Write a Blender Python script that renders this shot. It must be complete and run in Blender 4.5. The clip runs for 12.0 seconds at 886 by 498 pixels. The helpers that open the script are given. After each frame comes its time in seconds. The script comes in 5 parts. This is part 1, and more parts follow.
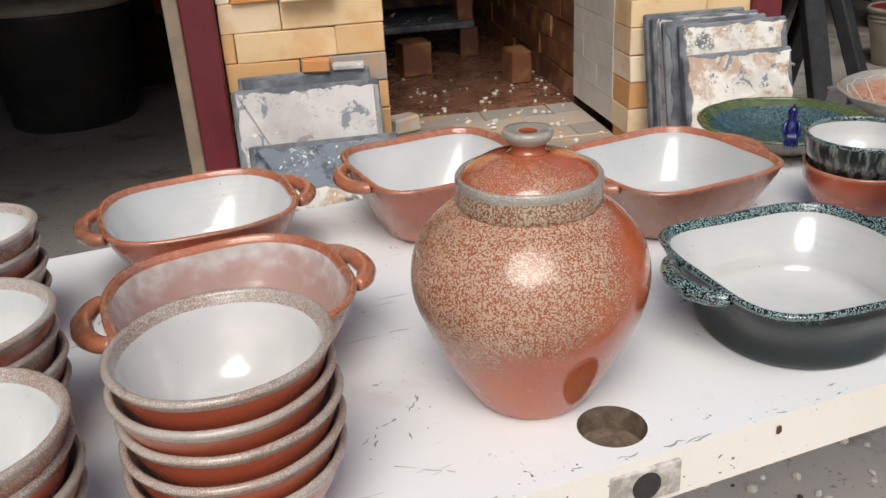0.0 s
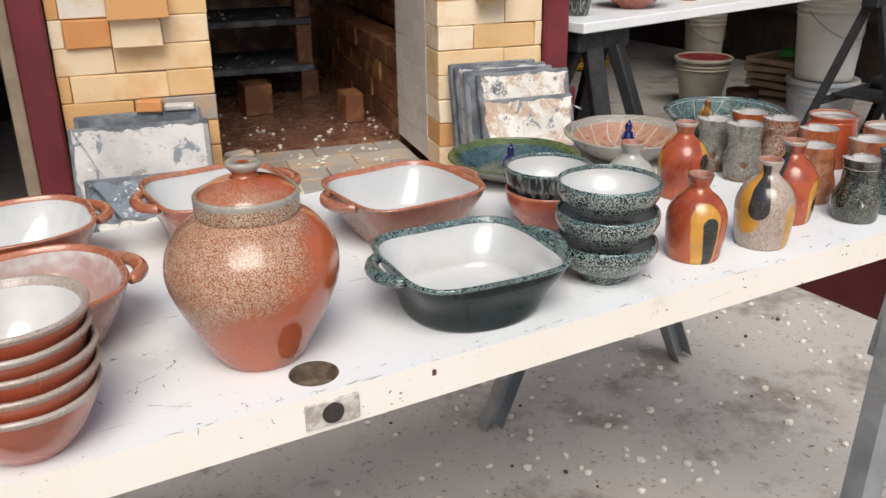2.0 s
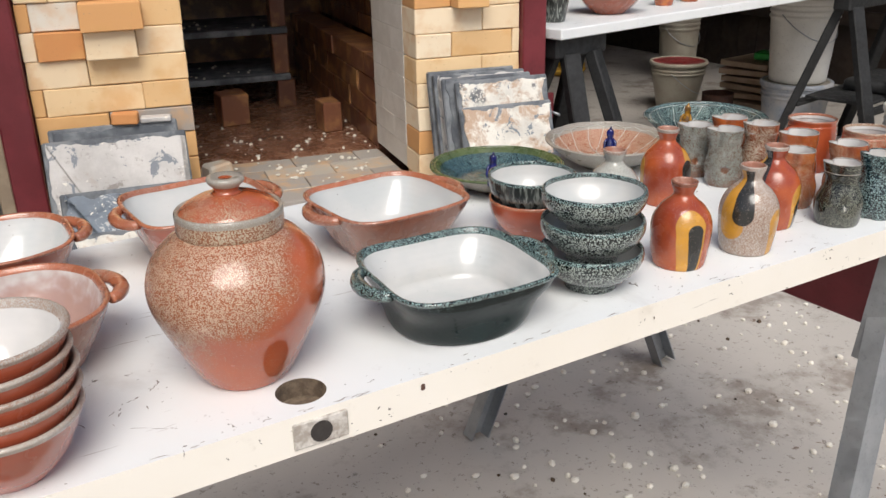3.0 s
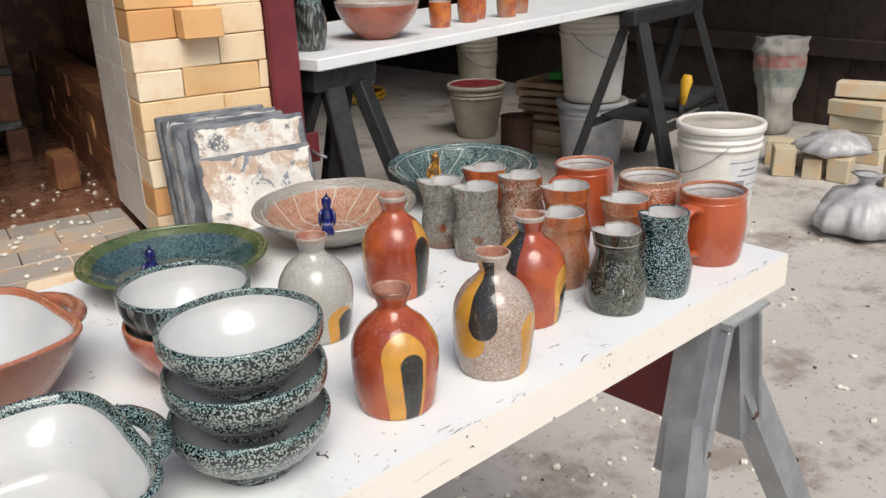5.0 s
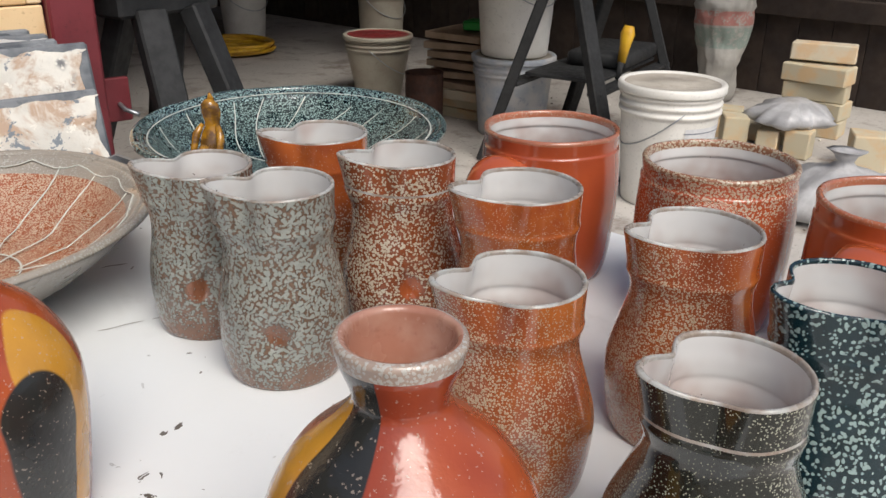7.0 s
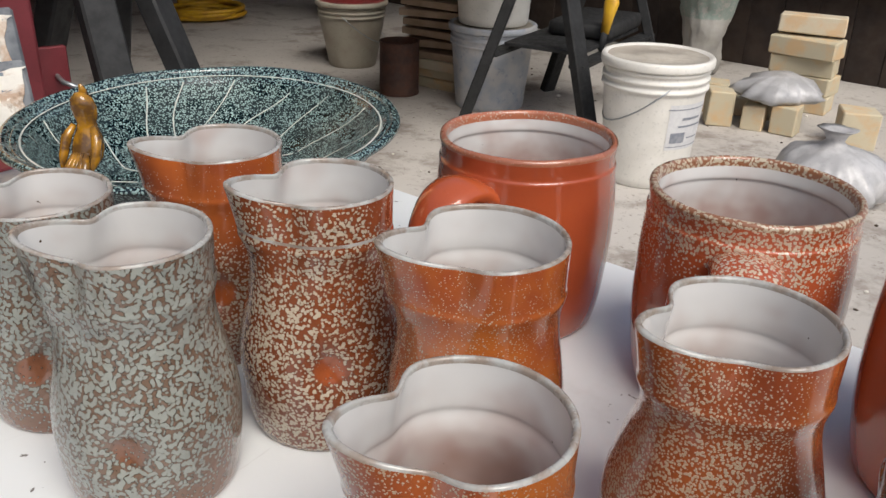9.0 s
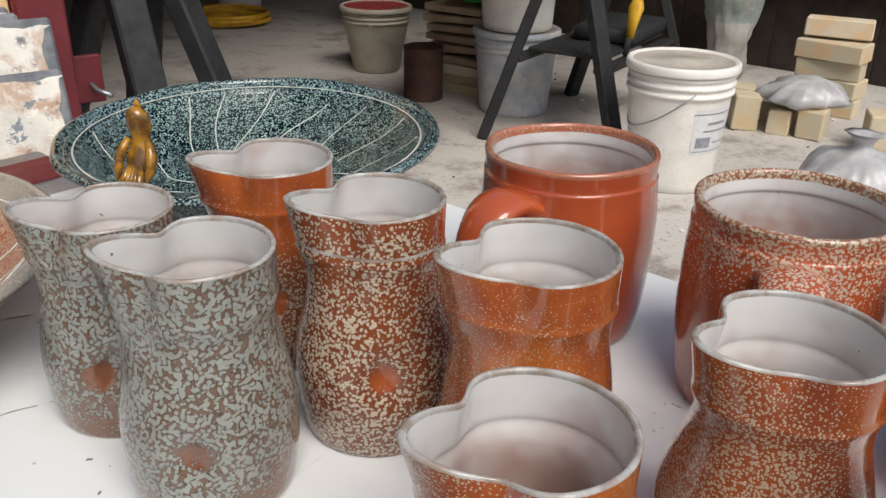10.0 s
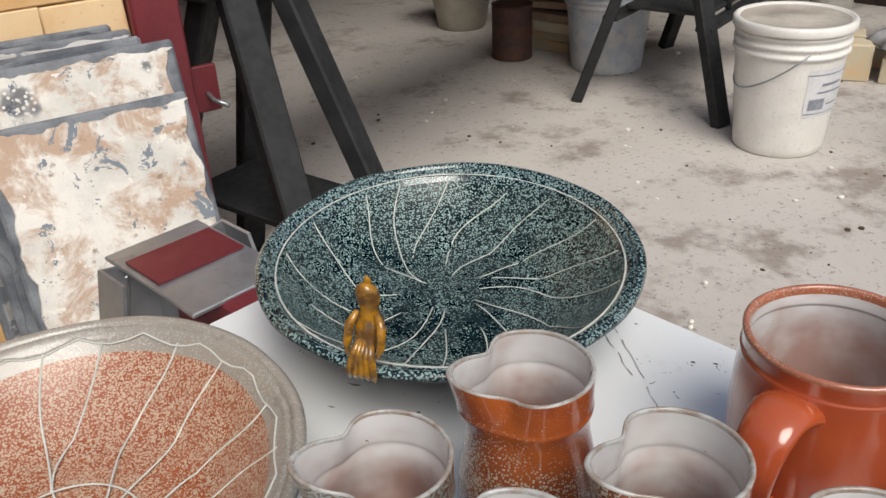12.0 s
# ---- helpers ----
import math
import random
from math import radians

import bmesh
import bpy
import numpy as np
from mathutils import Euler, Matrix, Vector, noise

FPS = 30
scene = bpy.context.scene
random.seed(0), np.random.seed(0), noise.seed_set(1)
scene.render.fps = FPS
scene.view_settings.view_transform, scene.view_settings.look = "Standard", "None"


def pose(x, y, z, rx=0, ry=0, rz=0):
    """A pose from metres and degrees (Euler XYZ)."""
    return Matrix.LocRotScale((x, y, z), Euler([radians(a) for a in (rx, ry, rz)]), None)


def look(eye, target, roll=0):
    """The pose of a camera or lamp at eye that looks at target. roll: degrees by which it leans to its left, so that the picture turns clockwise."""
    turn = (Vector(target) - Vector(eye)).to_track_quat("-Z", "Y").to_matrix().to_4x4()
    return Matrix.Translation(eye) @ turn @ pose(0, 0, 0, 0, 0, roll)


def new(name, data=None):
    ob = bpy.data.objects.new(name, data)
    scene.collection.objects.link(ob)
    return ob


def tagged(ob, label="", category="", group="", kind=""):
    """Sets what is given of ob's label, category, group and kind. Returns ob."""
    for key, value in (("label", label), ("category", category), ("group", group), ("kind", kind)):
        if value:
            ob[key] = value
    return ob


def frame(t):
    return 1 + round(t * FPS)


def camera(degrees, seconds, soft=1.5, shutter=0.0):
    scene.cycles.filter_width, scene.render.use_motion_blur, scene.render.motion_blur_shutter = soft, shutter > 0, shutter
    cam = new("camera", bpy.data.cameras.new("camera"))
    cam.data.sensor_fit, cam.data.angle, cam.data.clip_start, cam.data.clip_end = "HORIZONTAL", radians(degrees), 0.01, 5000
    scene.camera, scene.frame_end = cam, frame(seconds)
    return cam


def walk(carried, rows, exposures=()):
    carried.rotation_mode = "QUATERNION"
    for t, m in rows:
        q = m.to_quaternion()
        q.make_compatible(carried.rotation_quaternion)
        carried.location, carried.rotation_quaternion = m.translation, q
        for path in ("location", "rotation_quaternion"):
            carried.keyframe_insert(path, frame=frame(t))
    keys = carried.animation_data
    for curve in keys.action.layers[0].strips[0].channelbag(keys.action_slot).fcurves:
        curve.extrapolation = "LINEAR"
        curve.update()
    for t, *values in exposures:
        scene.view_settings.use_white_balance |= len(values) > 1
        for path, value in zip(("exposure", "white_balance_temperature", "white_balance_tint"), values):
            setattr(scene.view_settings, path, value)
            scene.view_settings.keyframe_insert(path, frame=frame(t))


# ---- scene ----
cam = camera(54.41, 12.0)
PATH = [
    (0, (-0.2662, -0.3605, 1.0180), (0.3734, 1.3480, 0.1984), -3.39),
    (0.5, (-0.2375, -0.5155, 1.0410), (0.3461, 1.2265, 0.2506), -2.73),
    (1, (-0.2329, -0.6106, 1.0684), (0.4385, 1.1046, 0.2891), -1.40),
    (1.5, (-0.2361, -0.6278, 1.0703), (0.6123, 1.0142, 0.3061), -0.98),
    (2, (-0.2398, -0.6221, 1.0746), (0.6745, 0.9900, 0.3227), -0.83),
    (2.5, (-0.2377, -0.6163, 1.0749), (0.7027, 0.9836, 0.3291), -0.90),
    (3, (-0.2406, -0.6090, 1.0775), (0.7189, 0.9822, 0.3375), -1.29),
    (3.5, (-0.2293, -0.5829, 1.0789), (0.8249, 0.9540, 0.3533), -2.34),
    (3.7, (-0.2077, -0.5685, 1.0786), (0.9237, 0.9182, 0.3648), -2.45),
    (5.3, (0.1953, -0.3610, 1.0124), (1.4747, 1.0019, 0.3013), -1.73),
    (5.5, (0.2521, -0.3127, 0.9919), (1.5421, 1.0328, 0.2670), -1.43),
    (6, (0.4107, -0.1479, 0.9446), (1.7656, 1.1187, 0.1963), 0.06),
    (6.5, (0.5271, -0.0627, 0.9130), (1.9242, 1.1534, 0.1585), 1.01),
    (7, (0.5802, -0.0179, 0.8701), (1.9720, 1.1923, 0.0966), 0.79),
    (8.8, (0.6692, 0.0381, 0.8536), (2.0797, 1.1807, 0.0140), 1.77),
    (9, (0.6776, 0.0470, 0.8572), (2.0790, 1.1998, 0.0164), 1.75),
    (9.5, (0.6809, 0.0476, 0.8582), (2.0688, 1.2194, 0.0212), 1.41),
    (10, (0.6659, 0.0509, 0.8631), (2.0383, 1.2429, 0.0290), 1.18),
    (10.5, (0.6491, 0.0626, 0.8741), (1.9840, 1.2950, 0.0380), 1.81),
    (11, (0.6469, 0.0675, 0.9086), (1.9010, 1.3626, 0.0426), 1.27),
    (11.5, (0.6523, 0.1043, 0.9484), (1.8663, 1.4130, 0.0465), 0.28),
    (12, (0.6620, 0.1463, 0.9506), (1.8677, 1.4169, -0.0147), -2.64),
]
walk(cam, [(t, look(eye, target, roll)) for t, eye, target, roll in PATH],
     [(0, -0.12), (1, 0.0), (5.3, 0.02), (6, -0.18), (6.6, -0.08), (7.2, 0.0), (10.2, -0.02), (11.5, -0.12), (12, -0.06)])

# ---- light ----
world = bpy.data.worlds.new("sky")
scene.world = world
world.use_nodes = True
wn = world.node_tree.nodes
sky = wn.new("ShaderNodeTexSky")
sky.sky_type = "NISHITA"
sky.sun_disc = False
sky.sun_elevation, sky.sun_rotation = radians(52), radians(205)
sky.air_density, sky.dust_density, sky.ozone_density = 1.0, 4.0, 1.0
wn["Background"].inputs["Strength"].default_value = 0.112
world.node_tree.links.new(sky.outputs["Color"], wn["Background"].inputs["Color"])
sun = new("sun", bpy.data.lights.new("sun", "SUN"))
sun.data.energy, sun.data.angle, sun.data.color = 2.65, radians(38), (1.0, 0.978, 0.93)
sun.matrix_world = look((-1.6, -3.4, 4.8), (0, 0, 0))

TOP = 0.667  # the table's upper face


# ---- node helpers ----
class Mat:
    """A small builder of node materials."""

    def __init__(self, name, rough=0.5, metal=0.0, coat=0.0):
        self.m = bpy.data.materials.new(name)
        self.m.use_nodes = True
        self.t = self.m.node_tree
        self.b = self.t.nodes["Principled BSDF"]
        self.b.inputs["Roughness"].default_value = rough
        self.b.inputs["Metallic"].default_value = metal
        self.b.inputs["Coat Weight"].default_value = coat
        self.b.inputs["Coat Roughness"].default_value = 0.09
        self.co = self.t.nodes.new("ShaderNodeTexCoord").outputs["Object"]
        self.rnd = self.t.nodes.new("ShaderNodeObjectInfo").outputs["Random"]

    def put(self, node, **ins):
        for k, v in ins.items():
            sock = node.inputs[k.replace("_", " ")] if not k.startswith("i") or not k[1:].isdigit() else node.inputs[int(k[1:])]
            if isinstance(v, bpy.types.NodeSocket):
                self.t.links.new(v, sock)
            else:
                sock.default_value = v
        return node

    def noise(self, scale, detail=3.0, rough=0.55, co=None, dist=0.0):
        n = self.t.nodes.new("ShaderNodeTexNoise")
        n.noise_dimensions = "4D"
        self.put(n, Vector=co or self.co, W=self.math("MULTIPLY", self.rnd, 37.0), Scale=scale, Detail=detail, Roughness=rough, Distortion=dist)
        return n.outputs["Fac"]

    def voronoi(self, scale, feature="F1"):
        n = self.t.nodes.new("ShaderNodeTexVoronoi")
        n.feature = feature
        self.put(n, Vector=self.co, Scale=scale)
        return n.outputs["Distance"]

    def math(self, op, a, b=0.0, c=0.0):
        n = self.t.nodes.new("ShaderNodeMath")
        n.operation = op
        self.put(n, i0=a, i1=b, i2=c)
        return n.outputs[0]

    def ramp(self, fac, lo, hi, a=0.0, b=1.0):
        n = self.t.nodes.new("ShaderNodeMapRange")
        n.interpolation_type = "SMOOTHSTEP"
        self.put(n, i0=fac, i1=lo, i2=hi, i3=a, i4=b)
        return n.outputs[0]

    def mix(self, fac, a, b):
        n = self.t.nodes.new("ShaderNodeMix")
        n.data_type = "RGBA"
        for k, v in ((0, fac), (6, a), (7, b)):
            if isinstance(v, bpy.types.NodeSocket):
                self.t.links.new(v, n.inputs[k])
            else:
                n.inputs[k].default_value = v if k == 0 else (*v, 1.0)
        return n.outputs[2]

    def xyz(self):
        n = self.t.nodes.new("ShaderNodeSeparateXYZ")
        self.t.links.new(self.co, n.inputs[0])
        return n.outputs

    def bump(self, height, strength=0.3, distance=0.001):
        n = self.t.nodes.new("ShaderNodeBump")
        self.put(n, Strength=strength, Distance=distance, Height=height)
        self.t.links.new(n.outputs[0], self.b.inputs["Normal"])

    def done(self, color, rough=None):
        self.t.links.new(color, self.b.inputs["Base Color"])
        if rough is not None:
            self.t.links.new(rough, self.b.inputs["Roughness"])
        return self.m


def salt_glaze(name, base, alt, spot, scale=420.0, lean=(0, 0, 0), offset=0.0, amount=0.5, rough=0.3, relief=0.35, big=14.0, ground=None, worm=False, wiped=(), coat=0.7, shine=0.5):
    """Salt-fired stoneware: a flashed body colour under a mottled crust; lean (per metre) and offset say where the crust is thick,
    ground is the body's colour between the flecks of the crust, worm draws the crust out into a maze, wiped names bare thumb marks (angle, height)."""
    k = Mat(name, rough, coat=coat)
    k.b.inputs["Specular IOR Level"].default_value = shine
    body = k.mix(k.ramp(k.noise(big, 3), 0.35, 0.65), base, alt)
    x, y, z = k.xyz()[:3]
    push = k.math("ADD", k.math("MULTIPLY", x, lean[0]), k.math("MULTIPLY", y, lean[1]))
    push = k.math("ADD", push, k.math("MULTIPLY", z, lean[2]))
    push = k.math("ADD", push, k.math("MULTIPLY", k.math("SUBTRACT", k.noise(26, 3), 0.5), 1.6))
    push = k.math("ADD", push, offset)
    for turn, high in wiped:
        u = k.math("MULTIPLY", k.math("WRAP", k.math("SUBTRACT", k.math("ARCTAN2", y, x), radians(turn)), math.pi, -math.pi), 0.028)
        v = k.math("SUBTRACT", z, high)
        d = k.math("SQRT", k.math("ADD", k.math("MULTIPLY", u, u), k.math("MULTIPLY", v, v)))
        push = k.math("SUBTRACT", push, k.ramp(d, 0.002, 0.0075, 1.5, 0.0))
    zone = k.ramp(push, -0.45, 0.45)
    n = k.t.nodes.new("ShaderNodeVectorMath")
    n.operation = "ADD"
    m = k.t.nodes.new("ShaderNodeTexNoise")
    k.put(m, Vector=k.co, Scale=scale * 1.3, Detail=0.5)
    sub = k.t.nodes.new("ShaderNodeVectorMath")
    sub.operation = "SUBTRACT"
    k.put(sub, i0=m.outputs["Color"], i1=(0.5, 0.5, 0.5))
    s = k.t.nodes.new("ShaderNodeVectorMath")
    s.operation = "SCALE"
    k.put(s, i0=sub.outputs[0])
    s.inputs["Scale"].default_value = (0.55 if worm else 0.35) / scale
    k.put(n, i0=k.co, i1=s.outputs[0])
    v = k.t.nodes.new("ShaderNodeTexVoronoi")
    v.feature = "SMOOTH_F1"
    k.put(v, Vector=n.outputs[0], Scale=scale * 2.5, Smoothness=0.25, Randomness=0.85)
    dots = k.math("MULTIPLY", k.math("SUBTRACT", 0.44, v.outputs["Distance"]), 0.75)
    grain = k.math("ADD", 0.5, k.math("ADD", dots, k.math("MULTIPLY", k.math("SUBTRACT", k.noise(scale * 0.7, 1.0), 0.5), 0.22)))
    level = k.math("ADD", grain, k.math("SUBTRACT", k.math("MULTIPLY", zone, 0.27), 0.235))
    spots = k.ramp(level, 0.99 - amount, 1.055 - amount)
    if ground:
        body = k.mix(k.math("MULTIPLY", zone, 0.85), body, ground)
    color = k.mix(k.math("MULTIPLY", spots, 0.95), body, k.mix(k.noise(70, 2), spot, tuple(c * 0.75 for c in spot)))
    fine = k.noise(2000, 2)
    color = k.mix(k.ramp(fine, 0.64, 0.72, 0.0, 0.4), color, tuple(c * 0.3 for c in base))
    k.bump(k.math("ADD", spots, k.math("MULTIPLY", k.noise(140, 2), 0.6)), min(relief, 1.0), 0.0012 + 0.004 * max(0.0, relief - 0.6))
    return k.done(color, k.ramp(k.math("ADD", k.noise(60, 2), k.math("MULTIPLY", zone, 0.2)), 0.3, 0.9, rough - 0.13, rough + 0.12))


def plain(name, base, alt, rough=0.6, scale=30.0, fine=300.0, relief=0.2, metal=0.0, coat=0.0, dark=None, spread=0.12):
    """A surface with broad and fine variation, and a little relief."""
    k = Mat(name, rough, metal, coat)
    c = k.mix(k.ramp(k.noise(scale, 4), 0.5 - spread, 0.5 + spread), base, alt)
    f = k.noise(fine, 3, 0.6)
    c = k.mix(k.ramp(f, 0.55, 0.75, 0.0, 0.5), c, dark or tuple(v * 0.55 for v in base))
    k.bump(f, relief, 0.001)
    return k.done(c, k.ramp(k.noise(scale * 3, 2), 0.3, 0.7, max(0.02, rough - 0.1), min(1.0, rough + 0.1)))


def liner(name, base, alt, blush_shade=(0.45, 0.28, 0.22), reach=0.62, low=0.0):
    """The pale glossy glaze inside a pot, with pinkish blushes and iron specks; below height low the pink also paints
    in the pot's shade.
    """
    k = Mat(name, 0.16, coat=0.6)
    k.b.inputs["Coat Roughness"].default_value = 0.05
    c = k.mix(k.ramp(k.noise(18, 3), 0.35, 0.65), base, alt)
    c = k.mix(k.ramp(k.noise(26, 2), reach, reach + 0.18, 0.0, 0.55), c, blush_shade)
    x, y, z = k.xyz()[:3]
    if low:
        # pinker and darker towards the floor: the glaze's own colour plus painted shade
        shade_height = k.math("ADD", z, k.math("MULTIPLY", k.math("SUBTRACT", k.noise(60, 2), 0.5), 0.06))
        c = k.mix(k.ramp(shade_height, low - 0.025, low + 0.02, 0.85, 0.0), c, blush_shade)
    c = k.mix(k.ramp(k.noise(420, 1), 0.77, 0.79), c, (0.06, 0.035, 0.02))
    rings = k.math("SINE", k.math("ADD", k.math("MULTIPLY", z, 900.0), k.math("MULTIPLY", k.noise(40, 2), 6.0)))
    k.bump(k.math("ADD", k.noise(55, 2), k.math("MULTIPLY", rings, 0.12)), 0.12, 0.002)
    return k.done(c, k.ramp(k.noise(35, 2), 0.3, 0.7, 0.1, 0.26))


# ---- materials ----
ORANGE, RUST, RED = (0.50, 0.115, 0.035), (0.30, 0.065, 0.03), (0.36, 0.06, 0.028)
CREAM, GREY = (0.58, 0.46, 0.33), (0.36, 0.37, 0.34)
m_jar = salt_glaze("jar_salt_glaze", (0.44, 0.105, 0.038), (0.38, 0.082, 0.032), (0.58, 0.41, 0.29), 300, (-15.0, -5.0, 18.0), -2.05, 0.545, 0.2, 0.6, ground=(0.28, 0.10, 0.047), coat=0.4, worm=True)
m_lid = salt_glaze("lid_salt_glaze", (0.46, 0.10, 0.028), (0.38, 0.08, 0.03), (0.50, 0.36, 0.24), 330, (-8, -14, 0), -0.3, 0.50, 0.22, ground=(0.32, 0.10, 0.05))
m_collar = salt_glaze("collar_salt_glaze", (0.24, 0.10, 0.05), (0.28, 0.11, 0.05), (0.54, 0.46, 0.34), 270, (0, 0, 0), 0.6, 0.53, 0.28, worm=True)
m_bowl = salt_glaze("red_bowl_glaze", (0.40, 0.085, 0.04), (0.32, 0.07, 0.034), (0.46, 0.27, 0.19), 420, (0, 0, 8), -0.85, 0.45, 0.26)
m_bowl_grey = salt_glaze("crusted_bowl_glaze", (0.26, 0.10, 0.055), (0.32, 0.105, 0.05), (0.46, 0.38, 0.30), 250, (0, 0, 8), 0.0, 0.48, 0.32)
m_rim = salt_glaze("ashen_rim_glaze", (0.30, 0.19, 0.14), (0.38, 0.32, 0.27), (0.50, 0.48, 0.44), 380, (0, 0, 0), 0.3, 0.51, 0.3)
m_rim_orange = salt_glaze("orange_rim_glaze", (0.42, 0.135, 0.065), (0.32, 0.12, 0.07), (0.50, 0.38, 0.30), 330, (0, 0, 0), 0.0, 0.475, 0.26)
m_cass = salt_glaze("casserole_glaze", (0.40, 0.095, 0.045), (0.28, 0.075, 0.04), (0.44, 0.28, 0.2), 480, (0, 0, 0), -0.55, 0.45, 0.3)
m_cass_brown = salt_glaze("brown_casserole_glaze", (0.24, 0.10, 0.062), (0.32, 0.115, 0.06), (0.40, 0.31, 0.24), 420, (0, 0, 0), -0.3, 0.465, 0.32)
m_teal = salt_glaze("dark_teal_glaze", (0.005, 0.011, 0.011), (0.008, 0.018, 0.018), (0.16, 0.22, 0.21), 300, (0, 0, 20), -1.25, 0.47, 0.16, coat=0.0, shine=0.3)
m_teal_rim = salt_glaze("speckled_teal_rim", (0.005, 0.012, 0.014), (0.009, 0.023, 0.026), (0.28, 0.40, 0.38), 280, (0, 0, 0), 0.5, 0.50, 0.18, worm=True)
m_teal_bowl = salt_glaze("speckled_teal_bowl", (0.008, 0.014, 0.015), (0.013, 0.021, 0.021), (0.36, 0.41, 0.37), 190, (0, 0, 4), 0.75, 0.515, 0.2, 0.5, worm=True)
def striped(name):
    """Dark glaze with pale runs down the wall."""
    k = Mat(name, 0.22, coat=0.5)
    x, y, z = k.xyz()[:3]
    n = k.t.nodes.new("ShaderNodeCombineXYZ")
    k.put(n, i0=k.math("MULTIPLY", x, 190.0), i1=k.math("MULTIPLY", y, 190.0), i2=k.math("MULTIPLY", z, 22.0))
    runs = k.noise(1.0, 2, 0.5, n.outputs[0])
    c = k.mix(k.ramp(runs, 0.46, 0.60, 0.0, 0.8), (0.022, 0.026, 0.024), (0.24, 0.26, 0.235))
    k.bump(k.noise(500, 2), 0.2, 0.001)
    return k.done(c)


m_rim_brown = salt_glaze("brown_rim_glaze", (0.20, 0.07, 0.04), (0.28, 0.10, 0.055), (0.40, 0.30, 0.22), 330, (0, 0, 0), 0.0, 0.46, 0.25)
m_throat = plain("glossy_pinkish_throat", (0.34, 0.15, 0.10), (0.42, 0.24, 0.18), 0.22, 60, 300, 0.1, coat=0.4)
m_stripe = striped("striped_dark_glaze")
m_jug_grey = salt_glaze("grey_jug_glaze", (0.24, 0.09, 0.045), (0.17, 0.08, 0.045), (0.32, 0.345, 0.31), 270, (-5, 0, 22), -0.3, 0.585, 0.24, 1.0, ground=(0.15, 0.105, 0.075), wiped=((224, 0.028),), worm=True)
m_jug_salt = salt_glaze("salt_jug_glaze", (0.38, 0.09, 0.022), (0.25, 0.06, 0.024), (0.58, 0.50, 0.38), 300, (-12, 0, -5), 0.45, 0.53, 0.2, 0.8, ground=(0.17, 0.05, 0.02), wiped=((230, 0.033),), worm=True)
m_jug_rust = salt_glaze("rust_jug_glaze", (0.42, 0.105, 0.022), (0.28, 0.065, 0.024), (0.52, 0.42, 0.31), 330, (-10, 0, -16), 0.75, 0.52, 0.2, 0.5, big=38.0, ground=(0.20, 0.06, 0.024), wiped=((230, 0.033),))
m_jug_orange = salt_glaze("orange_jug_glaze", (0.50, 0.145, 0.024), (0.28, 0.058, 0.022), (0.50, 0.38, 0.26), 470, (-16, 0, -6), 0.2, 0.515, 0.17, 0.5, big=38.0, ground=(0.26, 0.07, 0.026))
m_jug_dark = salt_glaze("dark_jug_glaze", (0.009, 0.011, 0.008), (0.016, 0.018, 0.013), (0.34, 0.34, 0.26), 440, (0, 0, 0), 0.25, 0.462, 0.14, 0.4)
m_jug_teal = salt_glaze("teal_jug_glaze", (0.003, 0.018, 0.025), (0.006, 0.028, 0.036), (0.32, 0.42, 0.40), 235, (0, 0, -10), 1.1, 0.475, 0.13, 0.6, worm=True)
m_mug = salt_glaze("orange_mug_glaze", (0.43, 0.088, 0.028), (0.34, 0.066, 0.026), (0.50, 0.34, 0.22), 420, (0, 0, 0), -0.9, 0.45, 0.22, 0.3)
m_mug_salt = salt_glaze("salted_mug_glaze", (0.40, 0.085, 0.03), (0.32, 0.07, 0.028), (0.56, 0.46, 0.34), 330, (0, 0, 30), -1.9, 0.52, 0.2, 0.4)
m_white_in = liner("white_liner", (0.60, 0.58, 0.56), (0.52, 0.505, 0.49))
m_white_cool = liner("cool_white_liner", (0.49, 0.505, 0.50), (0.56, 0.555, 0.54), reach=0.8)
m_grey_in = liner("grey_liner", (0.68, 0.67, 0.655), (0.56, 0.555, 0.54), (0.34, 0.18, 0.14), reach=0.55, low=0.062)
m_plate_orange = salt_glaze("orange_plate_glaze", (0.42, 0.105, 0.03), (0.32, 0.08, 0.03), (0.56, 0.42, 0.30), 360, (0, 0, 12), 0.3, 0.53, 0.28, 0.3, coat=0.15, ground=(0.28, 0.085, 0.037), worm=True)
m_plate_rim = salt_glaze("grey_plate_rim", (0.27, 0.24, 0.20), (0.32, 0.285, 0.24), (0.44, 0.43, 0.38), 300, (0, 0, 0), 0.1, 0.5, 0.35)
m_plate_teal = salt_glaze("teal_plate_glaze", (0.002, 0.009, 0.011), (0.003, 0.013, 0.015), (0.32, 0.44, 0.41), 300, (0, 0, 12), 0.1, 0.475, 0.26, 0.3, coat=0.0, shine=0.3, worm=True)
m_plate_green = salt_glaze("green_plate_glaze", (0.006, 0.026, 0.034), (0.010, 0.034, 0.036), (0.13, 0.22, 0.22), 360, (0, 0, 0), 0.7, 0.49, 0.2)
m_plate_olive = plain("olive_glaze", (0.06, 0.085, 0.03), (0.09, 0.12, 0.045), 0.25, 25, 400, 0.1, coat=0.3)
m_incised = plain("pale_incised_line", (0.60, 0.60, 0.54), (0.50, 0.52, 0.47), 0.4, 60, 500, 0.1)
m_blue = plain("cobalt_glaze", (0.008, 0.012, 0.13), (0.005, 0.008, 0.06), 0.12, 90, 700, 0.05, coat=0.6)
m_amber = plain("amber_glaze", (0.38, 0.18, 0.012), (0.12, 0.06, 0.018), 0.1, 130, 700, 0.05, coat=0.6)
m_lip = plain("pale_glossy_lip", (0.40, 0.40, 0.38), (0.27, 0.22, 0.18), 0.25, 110, 300, 0.2, coat=0.3, dark=(0.20, 0.11, 0.07))


